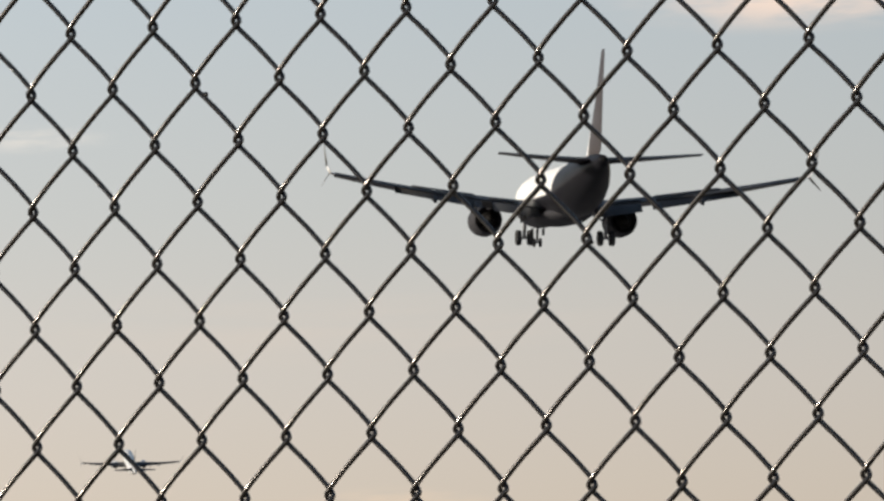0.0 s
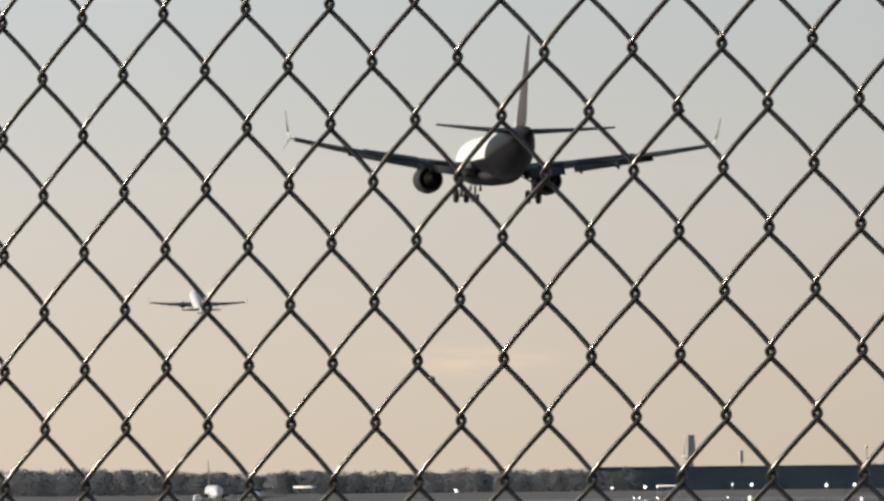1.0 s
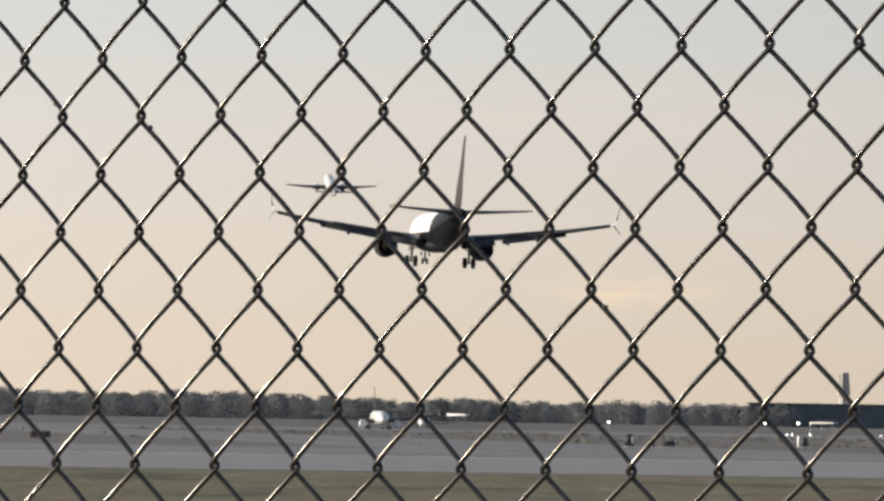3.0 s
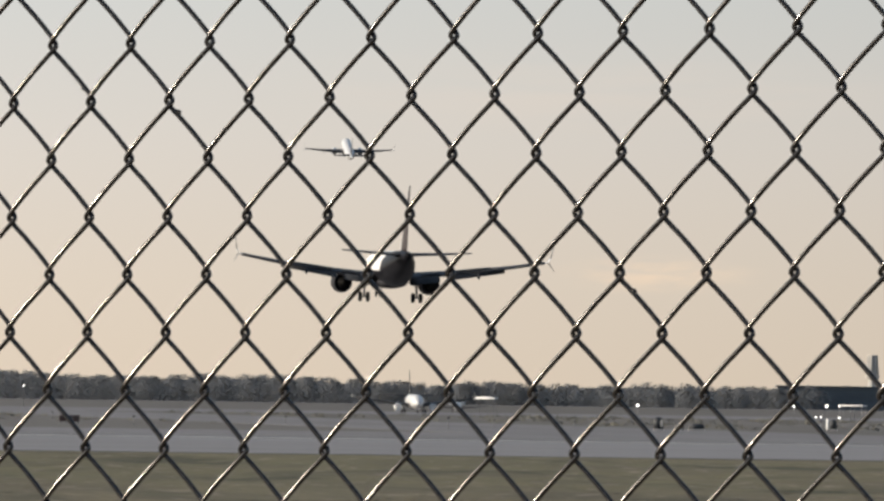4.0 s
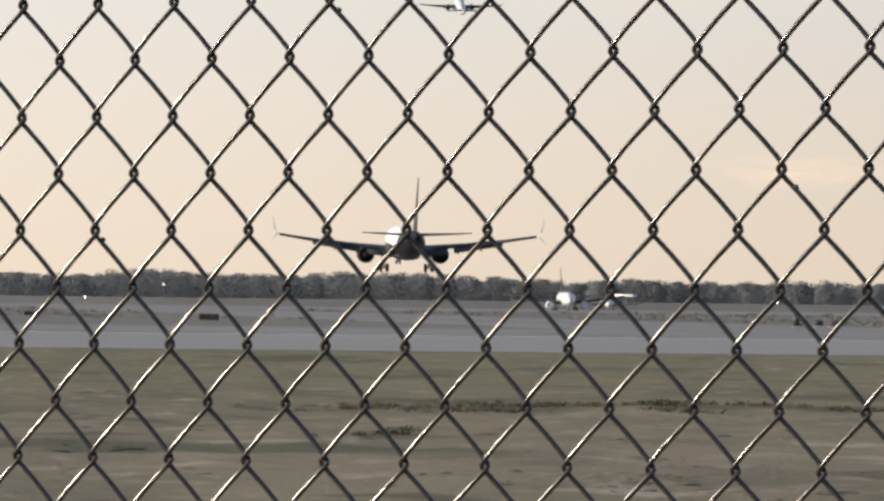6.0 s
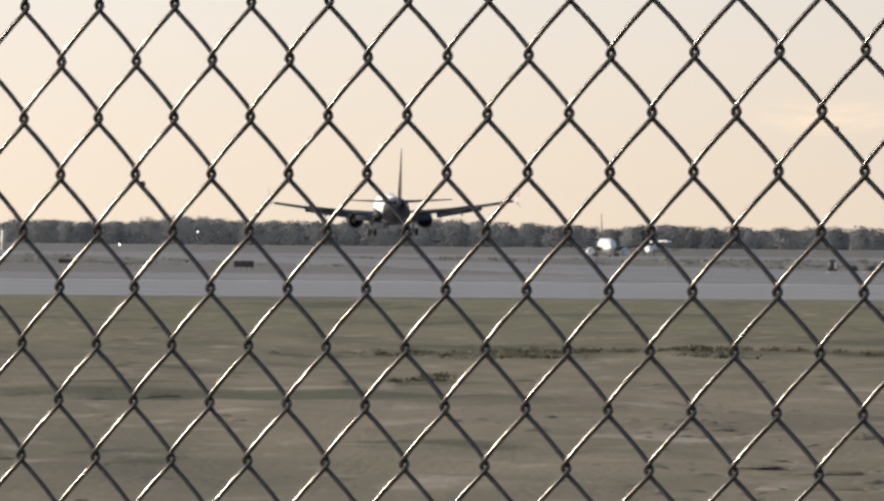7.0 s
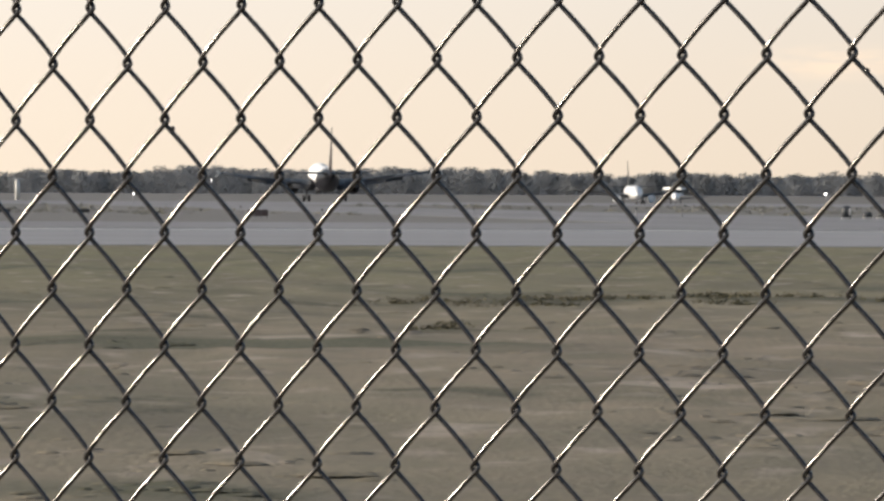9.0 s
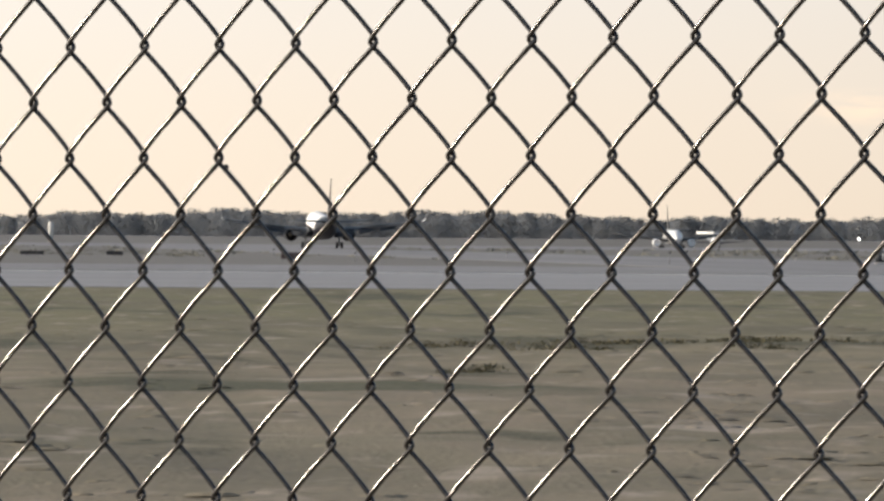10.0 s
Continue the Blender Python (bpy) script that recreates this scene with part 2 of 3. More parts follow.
    spots = [(17.5, 125, 3.4, 4.4, dark), (23.5, 124, 4.6, 3.4, dark), (11.4, 97.5, 1.0, 2.2, dark), (13.5, 121, 3.0, 1.8, dark), (8.0, 106, 1.8, 2.0, dark), (5.0, 88, 1.6, 1.6, dark), (15.5, 76, 1.5, 1.4, dark), (7.5, 65, 1.0, 1.4, dark), (12.6, 81, .8, 1.6, bare), (16.5, 84, 1.0, 1.2, bare)]
    rs = random.Random(4)
    for k in range(9):
        y = rs.uniform(52, 100)
        spots.append((y * math.tan(radians(rs.uniform(3, 12.5))), y, rs.uniform(.35, .9), rs.uniform(.7, 1.7), bare if k % 3 else dark))
    for cx, cy, rx, ry, tint in spots:
        mp, ln, fall = N("ShaderNodeMapping"), N("ShaderNodeVectorMath"), N("ShaderNodeMapRange")
        mp.inputs["Location"].default_value, mp.inputs["Scale"].default_value = (-cx / rx, -cy / ry, 0), (1 / rx, 1 / ry, 0)
        L(bent.outputs[0], mp.inputs[0])
        ln.operation = "LENGTH"
        L(mp.outputs[0], ln.inputs[0])
        fall.interpolation_type = "SMOOTHSTEP"
        fall.inputs["From Min"].default_value, fall.inputs["From Max"].default_value = 1.25, 0.45
        fall.inputs["To Max"].default_value = 0.8 if tint is dark else 0.55
        L(ln.outputs["Value"], fall.inputs["Value"])
        c = blend(fall.outputs[0], c, tint)
    # beyond the pavement: bleached stubble and old concrete
    beyond = N("ShaderNodeMapRange")
    beyond.inputs["From Min"].default_value, beyond.inputs["From Max"].default_value = 300, 340
    L(sep.outputs["Y"], beyond.inputs["Value"])
    wide, _ = field(0.012, 0.35, 0.65, (1, 0.3, 1))
    c = blend(beyond.outputs[0], c, blend(wide, (0.178, 0.173, 0.172), (0.145, 0.141, 0.138)))
    dim = N("ShaderNodeMath")
    dim.operation, dim.inputs[1].default_value = "MULTIPLY", 0.32
    L(blades, dim.inputs[0])
    c = blend(dim.outputs[0], c, (0.27, 0.237, 0.187))
    L(c, b.inputs["Base Color"])
    bp = N("ShaderNodeBump")
    bp.inputs["Strength"].default_value, bp.inputs["Distance"].default_value = 0.5, 0.05
    L(rawb, bp.inputs["Height"])
    L(bp.outputs[0], b.inputs["Normal"])
    return m


GRASS = ground_material()


# ---- mesh helpers ----
def mesh_from(name, bm, mats, smooth=True):
    me = bpy.data.meshes.new(name)
    bm.normal_update()
    bm.to_mesh(me)
    bm.free()
    for m in mats if isinstance(mats, (list, tuple)) else [mats]:
        me.materials.append(m)
    if smooth:
        me.shade_smooth()
    return me


def part(name, bm, mats, parent, label="", smooth=True, at=None):
    ob = new(name, mesh_from(name, bm, mats, smooth))
    ob.parent = parent
    if at is not None:
        ob.matrix_basis = at
    if label:
        tagged(ob, label)
    return ob


def loft(rings, bm=None, cap=True):
    bm = bm or bmesh.new()
    vs = [[bm.verts.new(p) for p in r] for r in rings]
    n = len(vs[0])
    for a, b in zip(vs, vs[1:]):
        for i in range(n):
            bm.faces.new((a[i], a[(i + 1) % n], b[(i + 1) % n], b[i]))
    if cap:
        bm.faces.new(vs[0][::-1])
        bm.faces.new(vs[-1])
    bmesh.ops.recalc_face_normals(bm, faces=bm.faces)
    return bm


def box(bm, x, y, z, sx, sy, sz, bevel=0.0):
    r = bmesh.ops.create_cube(bm, size=1, matrix=Matrix.Translation((x, y, z)) @ Matrix.Diagonal((sx, sy, sz, 1)))
    if bevel:
        edges = list({e for v in r["verts"] for e in v.link_edges})
        bmesh.ops.bevel(bm, geom=edges, offset=bevel, segments=2, affect="EDGES", profile=0.5)
    return bm


def tube(bm, a, b, r1, r2=None, n=12):
    a, b = Vector(a), Vector(b)
    q = (b - a).to_track_quat("Z", "Y").to_matrix().to_4x4()
    bmesh.ops.create_cone(bm, cap_ends=True, segments=n, radius1=r1, radius2=r1 if r2 is None else r2, depth=(b - a).length, matrix=Matrix.Translation((a + b) / 2) @ q)
    return bm


def revolve(profile, centre, n=24, bm=None):
    """Rings round the y axis: profile of (y, radius)."""
    cx, cz = centre
    return loft([[(cx + r * math.cos(2 * math.pi * i / n), y, cz + r * math.sin(2 * math.pi * i / n)) for i in range(n)] for y, r in profile], bm)


def foil(x, lead, chord, z, thick, up=False, n=9):
    """A wing section; up: it stands in the fin's way, thick across x."""
    pts = []
    for side in (1, -1):
        seq = range(n) if side > 0 else range(n - 2, 0, -1)
        for i in seq:
            u = 0.5 - 0.5 * math.cos(math.pi * i / (n - 1))
            t = 5 * thick * (0.2969 * math.sqrt(u) - 0.126 * u - 0.3516 * u * u + 0.2843 * u ** 3 - 0.1015 * u ** 4) * chord
            pts.append((x + side * t, lead - u * chord, z) if up else (x, lead - u * chord, z + side * t + 0.03 * chord * math.sin(math.pi * u)))
    return pts


# ---- aircraft ----
def wheel(name, x, y, z, r, w, parent):
    bm = revolve([(-w / 2, r * 0.62), (-w / 2, r * 0.86), (-w * 0.36, r * 0.97), (0, r), (w * 0.36, r * 0.97), (w / 2, r * 0.86), (w / 2, r * 0.62)], (0, 0), 20)
    bmesh.ops.rotate(bm, verts=bm.verts, matrix=Matrix.Rotation(math.pi / 2, 3, "Z"))
    t = part(name, bm, RUBBER, parent, at=pose(x, y, z))
    bm = revolve([(-w * 0.44, r * 0.2), (-w * 0.4, r * 0.6), (w * 0.4, r * 0.6), (w * 0.44, r * 0.2)], (0, 0), 16)
    bmesh.ops.rotate(bm, verts=bm.verts, matrix=Matrix.Rotation(math.pi / 2, 3, "Z"))
    part("rim", bm, GEARMETAL, t)
    return t


def airliner(name, label, gear=True, flaps=True, upper=WHITE, lower=NAVY, tail=FIN_PAINT, tail_dark=True, hang=0.0):
    """A twin-jet narrow-body, nose to +y, origin on the ground under the main wheels. """
    root = tagged(new(name), label, "airplane")
    n = 32
    secs = [(19.6, 2.75, .05, .05), (19.3, 2.77, .42, .38), (18.7, 2.83, .8, .75), (17.6, 2.98, 1.28, 1.25), (16.0, 3.2, 1.66, 1.72), (14.2, 3.3, 1.84, 1.94), (12, 3.33, 1.88, 2.0), (8, 3.33, 1.88, 2.0), (4, 3.33, 1.88, 2.0), (0, 3.33, 1.88, 2.0), (-4, 3.33, 1.88, 2.0), (-6.5, 3.36, 1.87, 1.97), (-9, 3.5, 1.8, 1.86), (-12, 3.82, 1.55, 1.58), (-15, 4.2, 1.16, 1.22), (-17.5, 4.52, .76, .82), (-19.2, 4.74, .42, .46), (-19.9, 4.83, .2, .22)]
    bm = loft([[(rx * math.cos(2 * math.pi * i / n), y, zc + rz * math.sin(2 * math.pi * i / n)) for i in range(n)] for y, zc, rx, rz in secs])
    part("fuselage", bm, HULL if tail_dark else upper, root, "white upper fuselage over a dark belly" if tail_dark else "")
    bm = loft([[(1.7 * s * math.cos(2 * math.pi * i / 20), y, 1.75 + 0.62 * s * math.sin(2 * math.pi * i / 20)) for i in range(20)] for y, s in ((8.5, .1), (7.5, .7), (5, 1.05), (1, 1.1), (-2.5, .95), (-5, .6), (-6.5, .1))])
    part("wing_fairing", bm, lower, root)
    bm = revolve([(-20.25, .09), (-19.8, .17)], (0, 4.84), 12)
    part("exhaust_pipe", bm, DARKMETAL, root)
    for s in (-1, 1):
        secs = [(1.2, 7.3, 8.4, 2.15, .135), (3.4, 6.0, 6.6, 2.42, .135), (5.9, 4.35, 4.9, 2.78, .135), (9.5, 2.35, 3.75, 3.18, .145), (13.5, 0.15, 2.65, 3.8, .165), (17.0, -1.75, 1.65, 4.42, .20)]
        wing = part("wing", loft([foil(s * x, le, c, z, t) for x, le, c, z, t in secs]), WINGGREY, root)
        secs = [(17.0, -1.75, 1.65, 4.42, .09), (17.35, -2.1, 1.5, 4.56, .08), (17.62, -2.5, 1.3, 5.0, .07), (17.78, -3.0, 1.0, 5.8, .07), (17.9, -3.6, .55, 6.75, .07)]
        rings = [[(s * x + (p[2] - z) * 1.0 * (-s) * min(1, k / 2), p[1], z + (p[2] - z) * max(0.15, 1 - k / 2)) for p in foil(0, le, c, z, t)] for k, (x, le, c, z, t) in enumerate(secs)]
        # sun glint at the tip is put into the colour: root whiter than blade
        tip = part("winglet", loft(rings[:3]), WHITE, wing, "upswept winglet root, white for the sun's glint on it")
        part("winglet_blade", loft(rings[2:]), WINGLET, tip, "grey upright winglet blade")
        bm = loft([[(s * x + (p[2] - z) * 0.6 * s, p[1], z + (p[2] - z) * 0.8) for p in foil(0, le, c, z, .08)] for x, le, c, z in ((17.38, -2.2, 1.15, 4.5), (17.7, -2.8, .8, 4.05), (18.05, -3.5, .35, 3.55))])
        part("winglet_strake", bm, WINGLET, tip, "dark strake pointing down from the wing tip")
        if flaps:
            for x0, x1 in ((2.0, 5.4), (6.2, 12.6)):
                rings = []
                for x in (x0, x1):
                    u = (x - 1.2) / 15.8
                    te = -1.0 + 0.35 * u if x < 6 else -0.75 - (x - 5.9) * 0.17
                    z = 2.05 + 0.138 * (x - 1.2)
                    c = 1.35 if x < 6 else 1.25 - 0.05 * (x - 6)
                    rings.append([(s * x, te + 0.25 + (py) * 0.86 + pz * 0.5, z + 0.02 + py * 0.5 + pz * 0.86) for _, py, pz in foil(0, 0, c, 0, .13)])
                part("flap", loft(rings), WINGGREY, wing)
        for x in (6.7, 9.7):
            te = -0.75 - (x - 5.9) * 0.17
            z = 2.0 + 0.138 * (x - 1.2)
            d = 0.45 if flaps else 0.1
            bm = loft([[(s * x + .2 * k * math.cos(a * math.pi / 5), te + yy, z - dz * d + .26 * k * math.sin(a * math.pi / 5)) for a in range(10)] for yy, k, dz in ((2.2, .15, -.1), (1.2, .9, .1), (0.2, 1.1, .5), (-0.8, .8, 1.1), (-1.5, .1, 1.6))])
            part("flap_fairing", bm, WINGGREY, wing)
        for x0, x1 in ((3.4, 5.5), (6.6, 11.2)):
            z0, z1 = 2.22 + .138 * (x0 - 1.2) + .33, 2.22 + .138 * (x1 - 1.2) + .26
            y0, y1 = (0.75, 0.6) if x0 < 6 else (0.55, -0.15)
            bm = bmesh.new()
            ym, zm = (y0 + y1) / 2, (z0 + z1) / 2
            top = [(s * x0, y0 - ym, z0 - zm), (s * x1, y1 - ym, z1 - zm), (s * x1, y1 - ym - .75, z1 - zm - .13), (s * x0, y0 - ym - .85, z0 - zm - .13)]
            loft([top, [(a, b, c - .04) for a, b, c in top]], bm)
            part("spoiler", bm, WINGGREY, wing, at=pose(0, ym, zm))
        cx, cz = s * 4.98, 1.62
        pr = [(8.9, .80), (9.05, .86), (9.1, .93), (9.0, 1.02), (8.5, 1.12), (7.4, 1.19), (6.2, 1.17), (5.2, 1.05), (4.9, 1.0), (4.9, .92), (5.6, .8)]
        eng = part("engine", revolve(pr[::-1], (cx, cz), 28), [lower if tail_dark else upper], root, "dark engine nacelle under the wing")
        part("intake_lip", revolve([(8.86, .82), (9.03, .88), (9.12, .94), (9.02, 1.015), (8.78, 1.055), (8.78, 1.0)], (cx, cz), 28), ALU, eng)
        part("exhaust_cone", revolve([(5.7, .62), (4.9, .58), (4.3, .44), (4.3, .36), (4.0, .3), (3.4, .06)], (cx, cz), 20), DARKMETAL, eng)
        part("fan", revolve([(8.1, .8), (8.15, .8), (8.2, .3), (8.5, .04)], (cx, cz), 20), DARKMETAL, eng)
        bm = loft([foil(cx, 7.9, 4.6, 2.3, .07, True), foil(cx, 7.0, 4.6, 2.75, .07, True)])
        part("pylon", bm, lower if tail_dark else upper, eng)
        secs = [(.3, -13.6, 4.2, 4.85, .1), (3.5, -15.4, 2.9, 5.02, .1), (7.1, -17.5, 1.5, 5.27, .1)]
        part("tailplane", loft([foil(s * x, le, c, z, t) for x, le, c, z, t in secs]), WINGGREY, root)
        if gear:
            bm = tube(bmesh.new(), (s * 2.98, 0, .55 - hang), (s * 2.87, .15, 2.6), .12, .15)
            tube(bm, (s * 2.47, 0, .56 - hang), (s * 3.49, 0, .56 - hang), .09)
            tube(bm, (s * 2.92, .1, 1.3), (s * 1.5, .2, 2.1), .07)
            tube(bm, (s * 2.94, -.2, 1.0), (s * 2.94, -.35, 1.8), .05)
            g = part("main_gear", bm, GEARMETAL, root)
            box(bm := bmesh.new(), s * 3.2, 0, 1.75, .04, .8, 1.1, .02)
            part("gear_door", bm, lower, g)
            for x in (2.55, 3.41):
                wheel("wheel", s * x, 0, .56 - hang, .56, .4, g)
    if gear:
        bm = tube(bmesh.new(), (0, 15.6, .34), (0, 15.5, 2.0), .09, .11)
        tube(bm, (-.3, 15.6, .34), (.3, 15.6, .34), .06)
        g = part("nose_gear", bm, GEARMETAL, root)
        for x in (-.24, .24):
            wheel("wheel", x, 15.6, .34, .34, .2, g)
        for s in (-1, 1):
            box(bm := bmesh.new(), s * .42, 15.3, 1.15, .03, 1.5, .5, .01)
            part("gear_door", bm, lower, g)
    bm = loft([foil(0, -8.6, 6.0, 4.7, .03, True), foil(0, -11.6, 6.7, 5.55, .06, True), foil(0, -12.6, 6.0, 6.2, .075, True), foil(0, -16.1, 3.1, 9.4, .08, True), foil(0, -18.5, 1.6, 12.35, .075, True), foil(0, -18.7, 1.2, 12.5, .05, True)])
    part("fin", bm, tail, root, "upright tail fin, pale front edge and brown rear" if tail_dark else "")
    return root


def small_jet(name, label):
    """A small jet with engines on the tail and a short swept fin."""
    root = tagged(new(name), label, "airplane")
    n = 20
    secs = [(13, 1.9, .05), (12.3, 2.0, .6), (11, 2.15, 1.05), (9, 2.25, 1.33), (-4, 2.25, 1.35), (-8, 2.5, 1.1), (-11, 2.9, .6), (-13, 3.2, .15)]
    part("fuselage", loft([[(r * math.cos(2 * math.pi * i / n), y, z + r * math.sin(2 * math.pi * i / n)) for i in range(n)] for y, z, r in secs]), WHITE, root)
    part("fin", loft([foil(0, -7.5, 4.6, 3.2, .1, True), foil(0, -10.6, 2.4, 6.0, .1, True)]), WINGGREY, root)
    for s in (-1, 1):
        part("wing", loft([foil(s * .8, 2.5, 4.5, 1.5, .12), foil(s * 10.5, -2.5, 1.3, 2.3, .1)]), WINGGREY, root)
        part("tailplane", loft([foil(s * .1, -9.6, 2.8, 3.6, .1), foil(s * 4.1, -11.4, 1.4, 3.9, .1)]), WINGGREY, root)
        part("engine", revolve([(-8.3, .4), (-8.2, .45), (-7, .62), (-5.2, .66), (-4.9, .58), (-5.2, .5)], (s * 1.95, 3.1), 16), WHITE, root)
        bm = tube(bmesh.new(), (s * 1.6, 0, .45), (s * 1.6, 0, 1.5), .1)
        g = part("main_gear", bm, GEARMETAL, root)
        wheel("wheel", s * 1.6, 0, .45, .45, .3, g)
    g = part("nose_gear", tube(bmesh.new(), (0, 10.5, .3), (0, 10.5, 1.4), .08), GEARMETAL, root)
    wheel("wheel", 0, 10.5, .3, .3, .2, g)
    return root


landing = airliner("landing_airliner", "white twin-jet airliner with dark belly landing, wheels down", hang=0.45)
climbing = airliner("climbing_airliner", "pale twin-jet airliner climbing away, wheels retracted", gear=False, flaps=False, lower=WINGGREY, tail=WINGGREY, tail_dark=False)
taxiing = airliner("taxiing_airliner", "white twin-jet airliner taxiing on the far apron", flaps=False, lower=WHITE, tail=WINGGREY, tail_dark=False)
regional = small_jet("business_jet", "small white jet taxiing, nose towards the fence")


def polar(az, d, z=0.0):
    a = radians(az)
    return (d * math.sin(a), d * math.cos(a), z)


def motions():
    rows = []
    for t, fin_top, pitch, head, bank in LANDING:
        d = 438 + 61.5 * t       # to the wings; the fin stands 16 m nearer
        m = pose(0, 0, 0, 0, 0, -head) @ pose(0, 0, 0, pitch, bank, 0)
        tip = m @ Vector((0, -19.2, 12.5))
        az = math.atan(0.00076 + 95.96 / d)
        near = d - 16
        rows.append((t, Matrix.Translation((near * math.sin(az) - tip.x, near * math.cos(az) - tip.y, max(0.0, EYE + fin_top * near / d - tip.z))) @ m))
    walk(landing, rows)
    rows = []
    for t, az, el in CLIMB:
        d = 2150 + 65 * t
        x, y, _ = polar(az, d)
        rows.append((t, pose(x, y, EYE + d * math.tan(radians(el)) - 3.2, 0, 0, -3.4) @ pose(0, 0, 0, 14.5, 0, 0)))
    walk(climbing, rows)
    walk(taxiing, [(t, pose(*polar(7.86 + 0.0585 * t, 1750), 0, 0, 176)) for t in (0, 2.5, 5, 7.5, 10)])
    walk(regional, [(t, pose(*polar(8.27 + 0.0575 * t, 1960), 0, 0, 172)) for t in (0, 2.5, 5, 7.5, 10)])


LANDING = [(0, 42.12, 1.8, 4.2, 1.2), (1, 37.5, 1.55, 3.6, 1.15), (2, 33.4, 1.1, 3, 1.2), (2.5, 31.45, 0.9, 2.7, 1.4), (4, 24.6, 1.5, 2.6, 0.8), (4.5, 22.2, 2, 2.6, 0.6), (5.5, 17.9, 2.5, 2.6, 0.2), (6.5, 15.2, 2.3, 2.5, -0.4), (7.5, 13.15, 2.4, 2.5, -1.2), (8.2, 12.0, 2.6, 2.2, -1.2), (9, 11.15, 2.9, 1.8, -0.8), (10, 10.4, 3, 1, 0)]
CLIMB = [(0, 7.892, 1.705), (1, 7.786, 1.8), (2.5, 7.607, 2.095), (4.5, 7.39, 2.469), (5.5, 7.26, 2.668), (7.5, 7.04, 3.06), (10, 6.78, 3.52)]


# ---- ground ----
def relief(x, y):
    """Low unevenness of the near grass, level again at the pavement and round the fence."""
    w = max(0, min(1, (y - 30) / 12)) * max(0, min(1, (250 - y) / 12)) * max(0, min(1, (x + 14) / 6)) * max(0, min(1, (92 - x) / 8))
    return w * (0.10 * noise.noise((x * .13, y * .06, 1.7)) + 0.10 * noise.noise((x * .5, y * .28, 8.1)) + 0.06 * noise.noise((x * 1.1, y * .9, 3.3))) if w > 0 else 0.0


def build_ground():
    xs = [-5000, -2500, -1200, -500, -200, -80, -30] + [-12 + 0.8 * i for i in range(121)] + [110, 160, 300, 700, 1500, 3000, 5000]
    ys = [-400, -150, -50, 0, 15, 25, 32] + [36 + 0.8 * i * (1 + i * 0.0045) for i in range(170)]
    ys += [y for y in (300, 380, 500, 800, 1200, 2000, 2090, 2140, 2190, 2240, 2290, 2400, 3000, 4950) if y > ys[-1] + 10]
    nx = len(xs)
    verts = []
    for y in ys:
        for x in xs:
            z = relief(x, y)
            # a long low bank before the woods
            if 2090 < y < 2290:
                z = 2.7 * math.sin(math.pi * (y - 2090) / 200) ** 0.8
            verts.append((x, y, z))
    faces = [(j * nx + i, j * nx + i + 1, (j + 1) * nx + i + 1, (j + 1) * nx + i) for j in range(len(ys) - 1) for i in range(nx - 1)]
    me = bpy.data.meshes.new("ground")
    me.from_pydata(verts, [], faces)
    me.materials.append(GRASS)
    me.shade_smooth()
    tagged(new("ground", me), "dry brown and olive winter grass of the airfield", "grass", kind="structure")


def strip(name, label, near, far, mat, half=1500, z=0.02):
    """A paved band across the field, lying square to the line of sight of 6.6 degrees left of the runway."""
    turn = Matrix.Rotation(radians(6.6), 4, "Z")
    bm = bmesh.new()
    c = [(-half, near), (half, near), (half, far), (-half, far)]
    loft([[turn @ Vector((x, y, z)) for x, y in c], [turn @ Vector((x, y, z - .3)) for x, y in c]], bm)
    me = mesh_from(name, bm, mat, False)
    return tagged(new(name, me), label, name, kind="structure")


build_ground()
strip("taxiway", "pale weathered taxiway across the field", 251, 372, TARMAC)
strip("road", "darker asphalt service strip beyond the taxiway", 376, 470, RUNWAY)
strip("marking", "worn white edge line of the taxiway", 366, 369, PAINT, z=0.03)
bm = bmesh.new()
loft([[(73, 480, .02), (119, 480, .02), (119, 3300, .02), (73, 3300, .02)], [(73, 480, -.3), (119, 480, -.3), (119, 3300, -.3), (73, 3300, -.3)]], bm)
tagged(new("runway", mesh_from("runway", bm, RUNWAY, False)), "long grey asphalt runway with worn surface", "runway", kind="structure")
strip("apron", "grey concrete apron in the distance", 1350, 2040, RUNWAY, z=0.03)


# ---- far woods ----
def crown_height(az):
    older = 1.3 * max(0.0, min(1.0, (8.2 - az) / 1.2)) * max(0.0, min(1.0, (az - 3.2) / 1.2))
    return 10.4 + older + 1.9 * noise.noise((az * 1.3, 4.2, 0)) + 1.3 * noise.noise((az * 6, 1.2, 0))


def leaf_mesh(name, pts, nrm, mat):
    """Loose leaf-sized triangles, shaded by the normals handed in rather than their own."""
    me = bpy.data.meshes.new(name)
    me.from_pydata(pts.tolist(), [], np.arange(len(pts)).reshape(-1, 3).tolist())
    me.materials.append(mat)
    me.shade_smooth()
    me.normals_split_custom_set_from_vertices((nrm / np.linalg.norm(nrm, axis=1)[:, None]).tolist())
    return me


